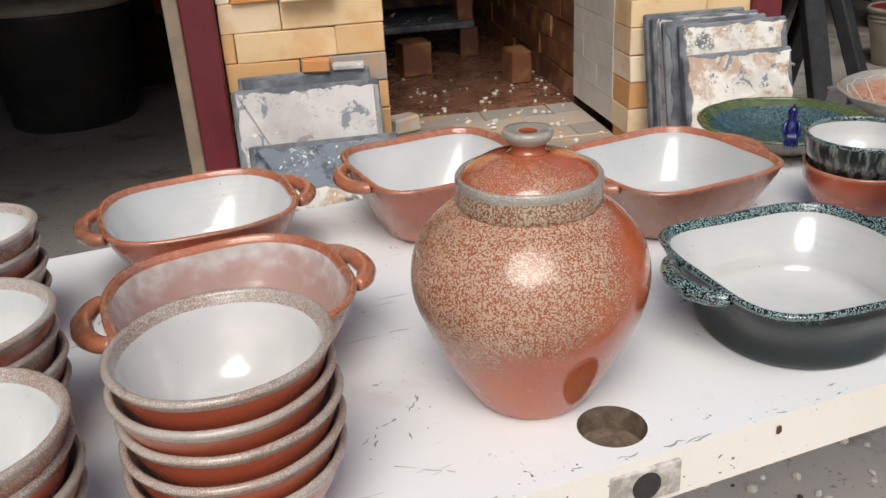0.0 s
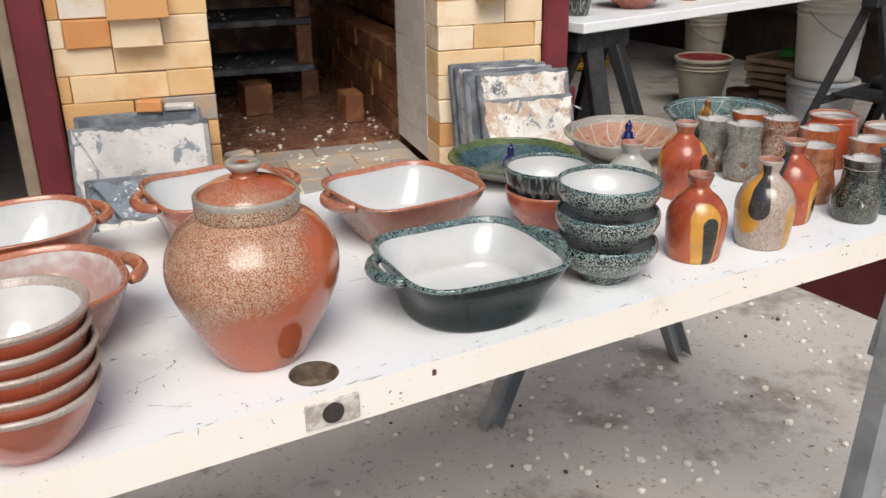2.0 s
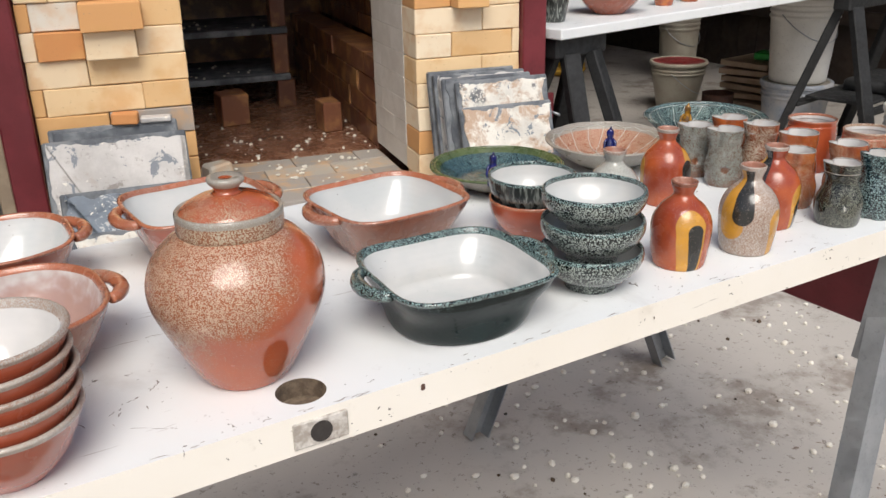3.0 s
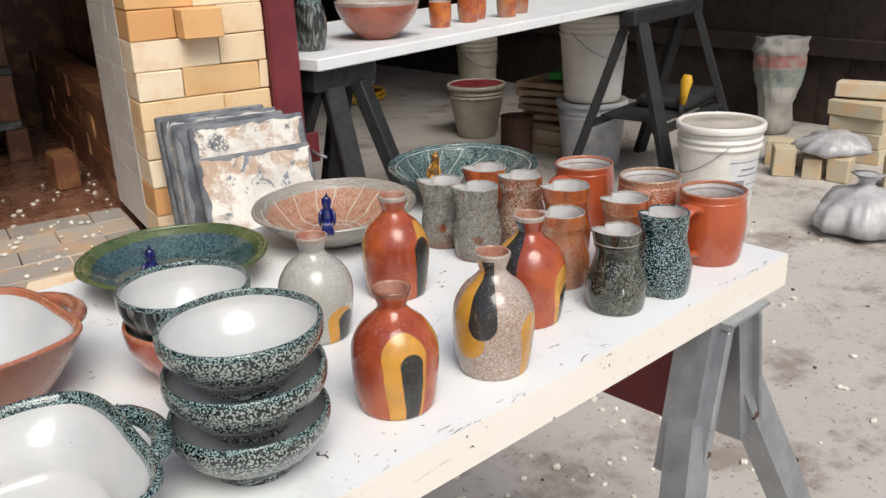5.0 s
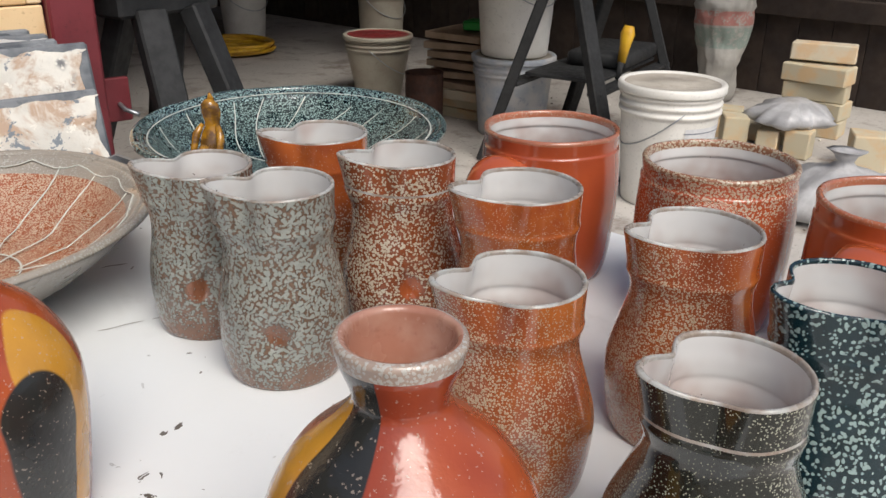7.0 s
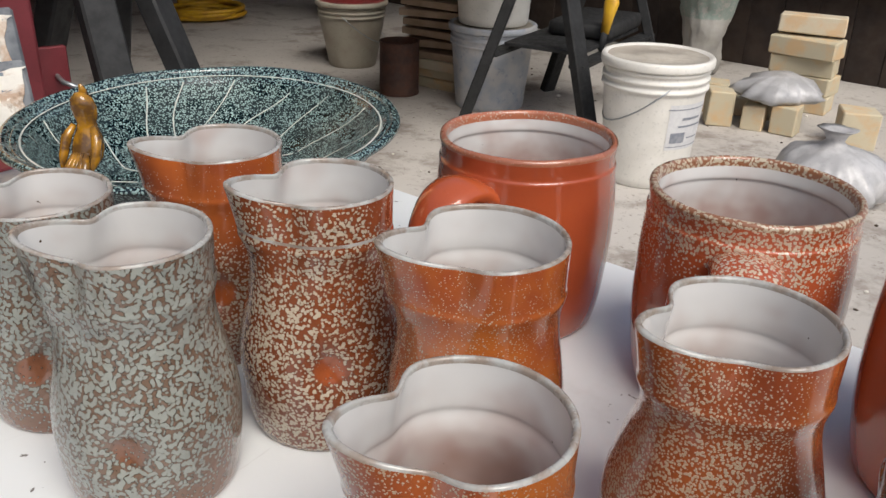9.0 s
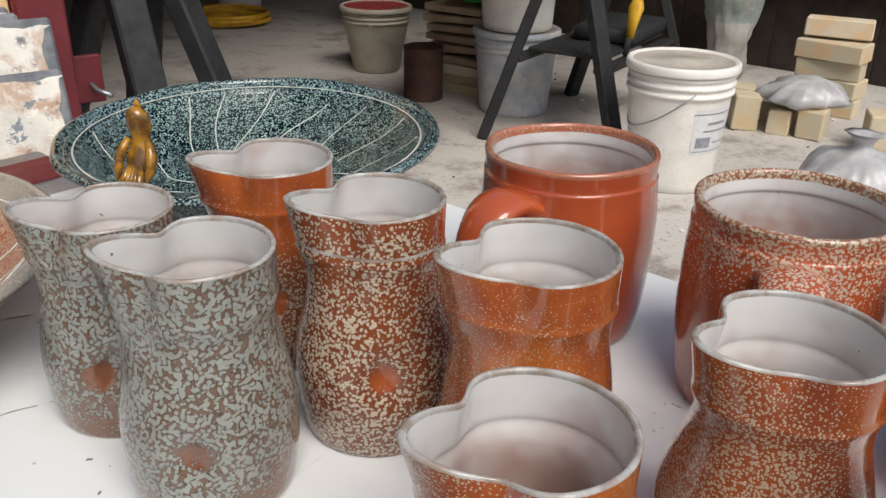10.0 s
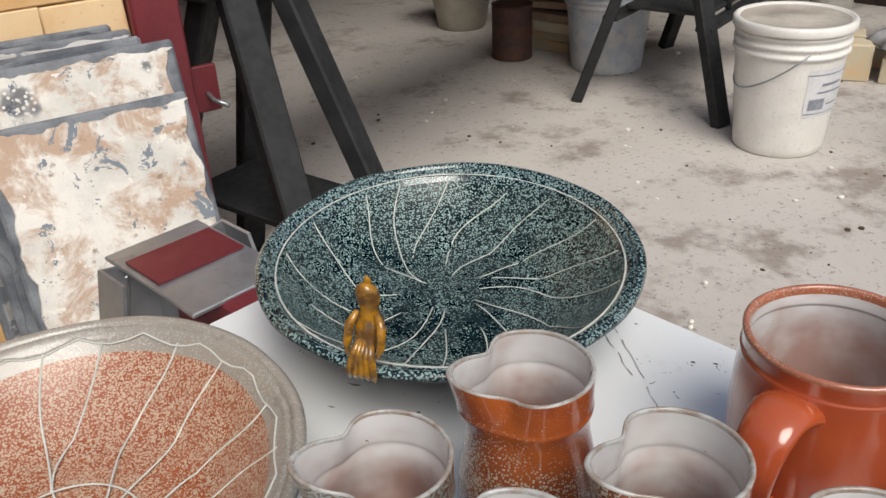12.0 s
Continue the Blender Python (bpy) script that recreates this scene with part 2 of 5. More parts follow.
def table_paint(name, base, alt, dirt):
    """Worn paint with broad grey smudges, streaks of rubbed-in dirt and dark chips."""
    k = Mat(name, 0.42)
    c = k.mix(k.ramp(k.noise(4, 4), 0.3, 0.7), base, alt)
    c = k.mix(k.ramp(k.noise(9, 5, 0.65, dist=0.6), 0.56, 0.74, 0.0, 0.30), c, dirt)
    c = k.mix(k.ramp(k.noise(26, 5, 0.7), 0.60, 0.78, 0.0, 0.4), c, tuple(v * 0.8 for v in dirt))
    x, y, z = k.xyz()[:3]
    n = k.t.nodes.new("ShaderNodeCombineXYZ")
    k.put(n, i0=k.math("MULTIPLY", x, 14.0), i1=k.math("MULTIPLY", y, 160.0), i2=k.math("MULTIPLY", z, 160.0))
    streak = k.math("MULTIPLY", k.ramp(k.noise(1.0, 3, 0.6, n.outputs[0]), 0.66, 0.72), k.ramp(k.noise(6, 2), 0.46, 0.60, 0.0, 0.55))
    c = k.mix(streak, c, (0.24, 0.21, 0.18))
    chips = k.math("MULTIPLY", k.ramp(k.noise(85, 3, 0.6, dist=1.2), 0.675, 0.69), k.ramp(k.noise(5, 2), 0.46, 0.54))
    c = k.mix(chips, c, (0.09, 0.075, 0.06))
    k.bump(k.math("ADD", k.noise(120, 3), k.math("MULTIPLY", chips, -1.5)), 0.15, 0.001)
    return k.done(c, k.ramp(k.noise(30, 3), 0.3, 0.7, 0.32, 0.55))


def concrete():
    k = Mat("dusty_concrete", 0.85)
    c = k.mix(k.ramp(k.noise(0.9, 5, 0.6), 0.3, 0.7), (0.43, 0.40, 0.365), (0.53, 0.495, 0.455))
    c = k.mix(k.ramp(k.noise(4.5, 6, 0.7), 0.50, 0.66, 0.0, 0.8), c, (0.22, 0.18, 0.15))
    c = k.mix(k.ramp(k.noise(38, 4, 0.75), 0.60, 0.70, 0.0, 0.6), c, (0.13, 0.11, 0.095))
    c = k.mix(k.ramp(k.noise(11, 4, 0.7, dist=0.6), 0.68, 0.78, 0.0, 0.6), c, (0.50, 0.48, 0.45))
    c = k.mix(k.ramp(k.noise(24, 3, 0.6, dist=0.5), 0.70, 0.73, 0.0, 0.75), c, (0.13, 0.07, 0.04))
    c = k.mix(k.ramp(k.noise(60, 3, 0.7), 0.60, 0.66, 0.0, 0.6), c, (0.15, 0.115, 0.09))
    c = k.mix(k.ramp(k.noise(160, 2), 0.70, 0.75, 0.0, 0.8), c, (0.06, 0.05, 0.04))
    k.bump(k.noise(180, 4, 0.7), 0.25, 0.002)
    return k.done(c)


def brick_paint(name, tones, dark, rough=0.9):
    """Firebrick, one tone per brick, with pores and scorched patches."""
    k = Mat(name, rough)
    n = k.t.nodes.new("ShaderNodeValToRGB")
    n.color_ramp.interpolation = "CONSTANT"
    for i, tone in enumerate(tones):
        e = n.color_ramp.elements[i] if i < 2 else n.color_ramp.elements.new(i / len(tones))
        e.position, e.color = i / len(tones), (*tone, 1)
    k.t.links.new(k.rnd, n.inputs[0])
    c = k.mix(k.ramp(k.noise(14, 4), 0.45, 0.68, 0.0, 0.5), n.outputs[0], (0.64, 0.35, 0.13))
    c = k.mix(k.ramp(k.noise(120, 3), 0.64, 0.72, 0.0, 0.5), c, dark)
    c = k.mix(k.ramp(k.noise(9, 4, 0.7), 0.66, 0.8, 0.0, 0.6), c, dark)
    k.bump(k.noise(260, 4, 0.7), 0.3, 0.002)
    return k.done(c)


def kiln_wash(name, white, stain, edge, hot=0.5, dots=0.8):
    """A used kiln shelf: flaking wash over dark silicon carbide, with rusty stains."""
    k = Mat(name, 0.7)
    c = k.mix(k.ramp(k.noise(9, 5, 0.65), 0.35, 0.7), white, tuple(v * 0.72 for v in white))
    c = k.mix(k.ramp(k.noise(14, 5, 0.7, dist=0.5), 1 - hot, 1.14 - hot, 0.0, 0.9), c, stain)
    c = k.mix(k.ramp(k.noise(27, 5, 0.7), 0.57, 0.66, 0.0, 0.8), c, tuple(v * 0.55 for v in stain))
    c = k.mix(k.ramp(k.noise(18, 5, 0.75, dist=0.8), 0.585, 0.60), c, edge)
    c = k.mix(k.ramp(k.noise(42, 4, 0.7, dist=0.5), 0.63, 0.65), c, (0.78, 0.75, 0.68))
    flake = k.ramp(k.voronoi(165), 0.30, 0.42)
    c = k.mix(k.math("MULTIPLY", flake, k.ramp(k.noise(8, 3), 0.60, 0.64, 0.0, dots)), c, (0.05, 0.06, 0.08))
    k.bump(k.noise(120, 5, 0.75), 0.7, 0.004)
    return k.done(c)


m_table = table_paint("worn_white_paint", (0.73, 0.752, 0.757), (0.79, 0.808, 0.81), (0.46, 0.43, 0.40))
m_table_edge = table_paint("worn_cream_edge_paint", (0.78, 0.73, 0.64), (0.82, 0.78, 0.71), (0.50, 0.43, 0.34))
m_concrete = concrete()
m_brick = brick_paint("cream_firebrick", [(0.78, 0.62, 0.42), (0.69, 0.41, 0.18), (0.81, 0.68, 0.50), (0.64, 0.34, 0.14), (0.79, 0.63, 0.42), (0.70, 0.46, 0.23), (0.78, 0.57, 0.33)], (0.46, 0.29, 0.16))
m_jamb = plain("ash_greyed_brick", (0.63, 0.59, 0.54), (0.55, 0.51, 0.46), 0.9, 9, 120, 0.4, dark=(0.42, 0.37, 0.32))
m_dark_brick = brick_paint("glazed_dark_brick", [(0.15, 0.058, 0.034), (0.19, 0.078, 0.044), (0.12, 0.048, 0.03)], (0.30, 0.19, 0.125), 0.3)
m_sill = brick_paint("ashy_brick", [(0.34, 0.31, 0.28), (0.40, 0.36, 0.31), (0.30, 0.27, 0.24)], (0.2, 0.17, 0.14))
m_scorched = brick_paint("scorched_brick", [(0.70, 0.66, 0.58), (0.62, 0.58, 0.50)], (0.35, 0.24, 0.15))
m_orange_brick = brick_paint("orange_firebrick", [(0.56, 0.24, 0.09), (0.60, 0.27, 0.1)], (0.36, 0.2, 0.1))
m_white_brick = brick_paint("white_insulating_brick", [(0.56, 0.49, 0.35), (0.50, 0.44, 0.31), (0.60, 0.53, 0.40)], (0.45, 0.38, 0.28))
m_kiln_floor = plain("glazed_kiln_floor", (0.16, 0.07, 0.04), (0.26, 0.13, 0.08), 0.25, 12, 150, 0.4, dark=(0.04, 0.02, 0.014))
m_maroon = plain("maroon_paint", (0.13, 0.016, 0.022), (0.17, 0.022, 0.03), 0.45, 10, 220, 0.15, dark=(0.07, 0.01, 0.012))
m_board = plain("weathered_board", (0.34, 0.27, 0.19), (0.27, 0.21, 0.15), 0.75, 18, 240, 0.3)
m_darkwood = plain("dark_stained_wood", (0.024, 0.015, 0.011), (0.042, 0.027, 0.019), 0.8, 8, 160, 0.4)
m_slab_dark = plain("dark_kiln_shelf", (0.08, 0.09, 0.105), (0.20, 0.215, 0.23), 0.7, 16, 180, 0.5)
m_wash_white = kiln_wash("white_kiln_wash", (0.62, 0.60, 0.58), (0.42, 0.37, 0.34), (0.22, 0.24, 0.27), 0.42, 0.15)
m_wash_rust = kiln_wash("rusty_kiln_wash", (0.80, 0.77, 0.70), (0.46, 0.31, 0.21), (0.20, 0.23, 0.26), 0.53)
m_wash_dots = kiln_wash("blue_grey_kiln_wash", (0.22, 0.26, 0.31), (0.10, 0.12, 0.16), (0.55, 0.56, 0.56), 0.45)
m_galv = plain("galvanised_steel", (0.42, 0.44, 0.46), (0.34, 0.36, 0.38), 0.42, 20, 200, 0.15, metal=0.75)
m_blackmetal = plain("black_plastic_leg", (0.009, 0.0095, 0.010), (0.016, 0.0165, 0.0175), 0.68, 20, 200, 0.15)
m_plastic_white = plain("white_pail_plastic", (0.76, 0.74, 0.69), (0.68, 0.66, 0.61), 0.42, 8, 120, 0.08)
m_plastic_old = plain("stained_pail_plastic", (0.40, 0.37, 0.30), (0.33, 0.29, 0.23), 0.5, 8, 120, 0.1)
m_lid_dusty = plain("dusty_lid", (0.46, 0.42, 0.36), (0.36, 0.32, 0.27), 0.8, 14, 160, 0.2)
m_label_blue = plain("printed_paint_label", (0.50, 0.50, 0.50), (0.38, 0.41, 0.46), 0.5, 16, 34, 0.05, dark=(0.03, 0.09, 0.26))
m_ink = plain("faded_ink", (0.20, 0.22, 0.26), (0.30, 0.31, 0.34), 0.6, 80, 600, 0.02)
m_red = plain("red_plastic", (0.25, 0.03, 0.03), (0.18, 0.025, 0.025), 0.5, 20, 200, 0.1)
m_green = plain("green_packet", (0.03, 0.36, 0.06), (0.02, 0.26, 0.05), 0.4, 20, 200, 0.1)
m_yellow = plain("yellow_plastic", (0.62, 0.36, 0.02), (0.5, 0.27, 0.02), 0.45, 20, 200, 0.1)
m_rust = plain("rusty_steel", (0.10, 0.045, 0.03), (0.065, 0.035, 0.028), 0.75, 20, 200, 0.3)
m_plyboard = plain("raw_ware_board", (0.34, 0.25, 0.17), (0.42, 0.31, 0.22), 0.75, 12, 200, 0.2)


def printed_sack():
    """Grey-white paper with worn red lettering blocks above a dull green panel."""
    k = Mat("printed_paper_sack", 0.75)
    x, y, z = k.xyz()[:3]
    c = k.mix(k.ramp(k.noise(9, 4), 0.35, 0.65), (0.40, 0.38, 0.34), (0.30, 0.285, 0.26))
    worn = k.ramp(k.noise(38, 4, 0.7), 0.40, 0.52)
    red = k.math("MULTIPLY", k.math("MULTIPLY", k.ramp(z, 0.335, 0.34), k.ramp(z, 0.395, 0.40, 1.0, 0.0)), worn)
    green = k.math("MULTIPLY", k.math("MULTIPLY", k.ramp(z, 0.235, 0.24), k.ramp(z, 0.325, 0.33, 1.0, 0.0)), worn)
    c = k.mix(k.math("MULTIPLY", red, 0.75), c, (0.38, 0.11, 0.09))
    c = k.mix(k.math("MULTIPLY", green, 0.6), c, (0.16, 0.25, 0.21))
    k.bump(k.noise(60, 4), 0.5, 0.006)
    return k.done(c)


m_paper = printed_sack()
m_film = plain("dusty_clear_polythene", (0.50, 0.495, 0.50), (0.36, 0.355, 0.36), 0.42, 16, 150, 0.3, coat=0.3)
m_perlite = plain("white_perlite", (0.74, 0.71, 0.64), (0.66, 0.62, 0.54), 0.85, 90, 800, 0.3)
m_debris = plain("dark_debris", (0.05, 0.035, 0.025), (0.09, 0.055, 0.03), 0.85, 90, 800, 0.3)
m_tarp = plain("blue_tarpaulin", (0.03, 0.22, 0.34), (0.05, 0.30, 0.42), 0.5, 6, 90, 0.3)
m_bin = plain("black_dustbin", (0.028, 0.029, 0.031), (0.045, 0.044, 0.043), 0.5, 8, 120, 0.1)
m_raw = plain("bare_wood", (0.20, 0.15, 0.105), (0.11, 0.08, 0.055), 0.85, 90, 300, 1.0, dark=(0.04, 0.028, 0.02))
m_worn = plain("paint_smeared_wood", (0.60, 0.57, 0.53), (0.34, 0.30, 0.26), 0.7, 90, 260, 0.5, dark=(0.16, 0.13, 0.10))
m_scuff = plain("grey_scuff", (0.20, 0.18, 0.165), (0.34, 0.31, 0.29), 0.7, 90, 500, 0.1)
# near-black that paints the shade of the latch bore
m_bore_shade = plain("painted_bore_shade", (0.035, 0.03, 0.027), (0.05, 0.043, 0.038), 0.9, 40, 300, 0.2)
m_label = plain("white_label", (0.66, 0.66, 0.66), (0.60, 0.60, 0.61), 0.6, 60, 600, 0.05)


def motif_glaze(name, ground, alt, spots, drops):
    """A bottle's glaze with painted drops (angle, radius, height of the round end, tone); a drop hangs down to the foot, or, where its
    radius is negative, up to the neck."""
    k = Mat(name, 0.17, coat=0.35)
    x, y, z = k.xyz()[:3]
    c = k.mix(k.ramp(k.noise(16, 3), 0.38, 0.62), ground, alt)
    if spots:
        c = k.mix(k.ramp(k.noise(1050, 0.6, dist=0.3), 0.5, 0.56), c, spots)
    angle = k.math("ARCTAN2", y, x)
    wob = k.math("MULTIPLY", k.math("SUBTRACT", k.noise(30, 1), 0.5), 0.006)
    for turn, radius, high, tone in drops:
        u = k.math("MULTIPLY", k.math("WRAP", k.math("SUBTRACT", angle, radians(turn)), math.pi, -math.pi), 0.034)
        u = k.math("ADD", u, wob)
        dv = k.math("SUBTRACT", z, high) if radius > 0 else k.math("SUBTRACT", high, z)
        dv = k.math("MAXIMUM", dv, 0.0)
        taper = k.math("MULTIPLY", k.math("MAXIMUM", k.math("SUBTRACT", high, z), 0.0), 0.08) if radius > 0 else 0.0
        d = k.math("SQRT", k.math("ADD", k.math("MULTIPLY", u, u), k.math("MULTIPLY", dv, dv)))
        d = k.math("ADD", d, taper)
        r = abs(radius)
        c = k.mix(k.ramp(d, r - 0.0006, r + 0.0006, 1.0, 0.0), c, k.mix(k.ramp(k.noise(38, 3), 0.3, 0.7), tone, tuple(v * 0.72 + 0.01 for v in tone)))
    c = k.mix(k.ramp(k.noise(900, 1), 0.66, 0.70, 0.0, 0.5), c, (0.42, 0.34, 0.27))
    k.bump(k.math("ADD", k.noise(420, 2), k.math("MULTIPLY", k.noise(45, 2), 1.5)), 0.2, 0.001)
    return k.done(c, k.ramp(k.noise(35, 3), 0.35, 0.65, 0.10, 0.32))


# ---- mesh helpers ----
def hand_made(p):
    """The small unevenness of a thrown pot."""
    r = math.hypot(p.x, p.y)
    if r < 1e-6:
        return p
    f = 1 + 0.012 * noise.noise(p * 26) * min(1.0, p.z / 0.03)
    return Vector((p.x * f, p.y * f, p.z + 0.0009 * noise.noise(Vector((p.x, p.y, 0)) * 28 + Vector((3, 1, 7))) * min(1.0, p.z / 0.04)))


def mesh_from(name, bm, mats, smooth=True):
    me = bpy.data.meshes.new(name)
    bm.normal_update()
    bm.to_mesh(me)
    bm.free()
    for m in mats if isinstance(mats, (list, tuple)) else [mats]:
        me.materials.append(m)
    if smooth:
        me.polygons.foreach_set("use_smooth", [True] * len(me.polygons))
    return me


def thing(name, bm, mats, m=None, label="", category="", group="", kind="", smooth=True):
    ob = new(name, mesh_from(name, bm, mats, smooth))
    if m is not None:
        ob.matrix_basis = m
    return tagged(ob, label, category, group, kind)


def empty(name, m=None, label="", category="", group="", kind=""):
    ob = new(name)
    ob.empty_display_size = 0.05
    if m is not None:
        ob.matrix_basis = m
    return tagged(ob, label, category, group, kind)


def part(name, bm, mats, parent, label="", m=None, smooth=True):
    ob = new(name, mesh_from(name, bm, mats, smooth))
    ob.parent = parent
    if m is not None:
        ob.matrix_basis = m
    return tagged(ob, label)


def shared(name, me, parent, m):
    ob = new(name, me)
    ob.parent = parent
    ob.matrix_basis = m
    return ob


def spline(points, steps=5):
    """A smooth run through 2D points (Catmull-Rom)."""
    p = [points[0], *points, points[-1]]
    out = []
    for i in range(1, len(p) - 2):
        a, b, c, d = (Vector(q) for q in p[i - 1:i + 3])
        for j in range(steps):
            t = j / steps
            out.append(0.5 * ((2 * b) + (c - a) * t + (2 * a - 5 * b + 4 * c - d) * t * t + (3 * b - a - 3 * c + d) * t ** 3))
    out.append(Vector(points[-1]))
    return out


def lathe(rows, seg=64, warp=None):
    """Turn rows of (radius, height, material) about z; warp moves each point."""
    bm = bmesh.new()
    rings = []
    for r, z, _ in rows:
        if r < 1e-5:
            p = Vector((0, 0, z))
            rings.append([bm.verts.new(warp(p) if warp else p)])
        else:
            ring = []
            for i in range(seg):
                a = 2 * math.pi * i / seg
                p = Vector((r * math.cos(a), r * math.sin(a), z))
                p = hand_made(p) if r < 0.14 else p
                ring.append(bm.verts.new(warp(p) if warp else p))
            rings.append(ring)
    for k in range(len(rings) - 1):
        a, b = rings[k], rings[k + 1]
        for i in range(seg):
            j = (i + 1) % seg
            if len(a) == 1 and len(b) == 1:
                continue
            if len(a) == 1:
                f = bm.faces.new((a[0], b[j], b[i]))
            elif len(b) == 1:
                f = bm.faces.new((a[i], a[j], b[0]))
            else:
                f = bm.faces.new((a[i], a[j], b[j], b[i]))
            f.material_index = rows[k][2]
    return bm


def vessel(outer, thick, floor=0.006, rim_mat=1, inner_mat=2, foot_mat=0, steps=5, lip=1.6):
    """Rows for lathe(): an open pot from its outer profile (radius, height), its wall's thickness and floor's height."""
    run = spline(outer, steps)
    top = run[-1]
    rows = [(0.0, outer[0][1] + 0.0015, foot_mat), (outer[0][0] * 0.8, outer[0][1] + 0.0015, foot_mat), (outer[0][0] * 0.86, outer[0][1], foot_mat)]
    band = top.y - thick * lip
    for p in run:
        rows.append((p.x, p.y, rim_mat if p.y >= band else 0))
    for i in range(1, 6):
        a = math.pi * i / 6
        rows.append((top.x - thick / 2 + thick / 2 * math.cos(a), top.y + thick / 2 * math.sin(a), rim_mat))
    inner = [(max(p.x - thick, 0.0), p.y) for p in reversed(run) if p.y > floor + 0.003]
    rows += [(r, z, rim_mat if z >= band else inner_mat) for r, z in inner]
    last = inner[-1][0]
    rows += [(last * 0.85, floor + 0.0012, inner_mat), (last * 0.5, floor, inner_mat), (0.0, floor, inner_mat)]
    return rows


def box(sx, sy, sz, bevel=0.0, jitter=0.0, seed=0, bm=None, at=(0, 0, 0), seg=1):
    """A box centred on x and y that stands on z = 0 (moved by at), with bevelled, slightly uneven edges."""
    own = bm is None
    bm = bm or bmesh.new()
    made = bmesh.ops.create_cube(bm, size=1.0)["verts"]
    rng = random.Random(seed)
    for v in made:
        v.co = Vector((v.co.x * sx, v.co.y * sy, (v.co.z + 0.5) * sz))
        v.co += Vector([rng.uniform(-jitter, jitter) for _ in range(3)])
        v.co += Vector(at)
    if bevel:
        edges = list({e for v in made for e in v.link_edges})
        bmesh.ops.bevel(bm, geom=edges, offset=bevel, segments=seg, affect="EDGES", profile=0.6)
    return bm


def tube(points, radii, seg=12, flat=1.0, bm=None, cap=True):
    """A round bar along points; radii one per point; flat squeezes it across its second axis."""
    bm = bm or bmesh.new()
    pts = [Vector(p) for p in points]
    rings = []
    side = None
    for i, p in enumerate(pts):
        d = (pts[min(i + 1, len(pts) - 1)] - pts[max(i - 1, 0)]).normalized()
        if side is None:
            side = d.orthogonal().normalized() if abs(d.z) > 0.95 else d.cross(Vector((0, 0, 1))).normalized()
        side = (side - d * side.dot(d)).normalized()
        up = side.cross(d)
        r = radii[i] if isinstance(radii, (list, tuple)) else radii
        rings.append([bm.verts.new(p + side * (r * math.cos(2 * math.pi * k / seg)) + up * (r * flat * math.sin(2 * math.pi * k / seg))) for k in range(seg)])
    for a, b in zip(rings, rings[1:]):
        for k in range(seg):
            bm.faces.new((a[k], a[(k + 1) % seg], b[(k + 1) % seg], b[k]))
    if cap:
        bm.faces.new(list(reversed(rings[0])))
        bm.faces.new(rings[-1])
    return bm


def bar(a, b, w, h, bevel=0.003, m_up=(0, 0, 1)):
    """A rectangular bar from a to b, w wide and h deep."""
    a, b = Vector(a), Vector(b)
    d = b - a
    bm = box(w, h, d.length, bevel)
    turn = d.to_track_quat("Z", "Y").to_matrix().to_4x4()
    bmesh.ops.transform(bm, matrix=Matrix.Translation(a) @ turn, verts=bm.verts)
    return bm


def at(x, y, z=TOP, rz=0.0):
    return pose(x, y, z, 0, 0, rz)

# ---- the place ----
def slab_mesh(x0, x1, y0, y1, z0, z1):
    return box(x1 - x0, y1 - y0, z1 - z0, at=((x0 + x1) / 2, (y0 + y1) / 2, z0))


bm = bmesh.new()
bmesh.ops.create_grid(bm, x_segments=4, y_segments=4, size=400)
thing("ground", bm, m_concrete, None, "dusty grey-brown concrete floor with stains and white crumbs", "concrete floor", kind="structure", smooth=False)
# slabs overhead, out of view, sized and placed only to darken the bays
thing("roof", slab_mesh(-2.2, 1.3, 1.48, 6.2, 1.75, 1.85), m_darkwood, None, "unseen dark roof slab, added to shade the kiln bay", "roof", kind="structure", smooth=False)
thing("roof", slab_mesh(-2.2, -0.42, 0.80, 1.478, 1.75, 1.85), m_darkwood, None, "unseen dark slab, added to shade the bay beside the kiln", "roof", kind="structure", smooth=False)
thing("roof", slab_mesh(3.6, 4.9, 0.55, 1.948, 1.82, 1.92), m_darkwood, None, "unseen dark slab, added to shade the board wall", "roof", kind="structure", smooth=False)
thing("roof", slab_mesh(1.302, 4.9, 1.95, 6.2, 1.82, 1.92), m_darkwood, None, "unseen dark roof slab, added to shade the open bay", "roof", kind="structure", smooth=False)
thing("wall_north", slab_mesh(-2.2, 4.6, 6.0, 6.1, 0, 1.749), m_darkwood, None, "dark boarded back wall of the shed", "wall", kind="structure", smooth=False)
# never in view: this wall is added to block light from the west
thing("wall_west", slab_mesh(-2.2, -2.1, 0.60, 6.0, 0, 1.749), m_darkwood, None, "unseen dark side wall, added to keep sky light off the kiln bay", "wall", kind="structure", smooth=False)

# the boarded wall behind the bricks and sacks
wall = empty("wall_east", pose(4.62, 0, 0), "dark brown wall of upright boards", "wall", kind="structure")
board = mesh_from("board", box(0.022, 0.146, 1.818, 0.002), m_darkwood, False)
for i in range(38):
    shared("board", board, wall, pose(random.uniform(-0.003, 0.003), 0.42 + i * 0.1485, 0))
for z in (0.36, 1.4):
    part("rail", box(0.05, 5.5, 0.09, 0.004, at=(-0.045, 3.2, z)), m_darkwood, wall, smooth=False)


# ---- the kiln ----
KILN = pose(0.224, 1.558, 0, 0, 0, -11.5)
COURSE, Z0 = 0.0655, 0.630


def brick_mesh(w, d, h, mat, seed, gap=0.0014, worn=0.0022):
    return mesh_from("brick", box(w - gap, d, h - gap, worn, worn * 0.6, seed), mat, False)


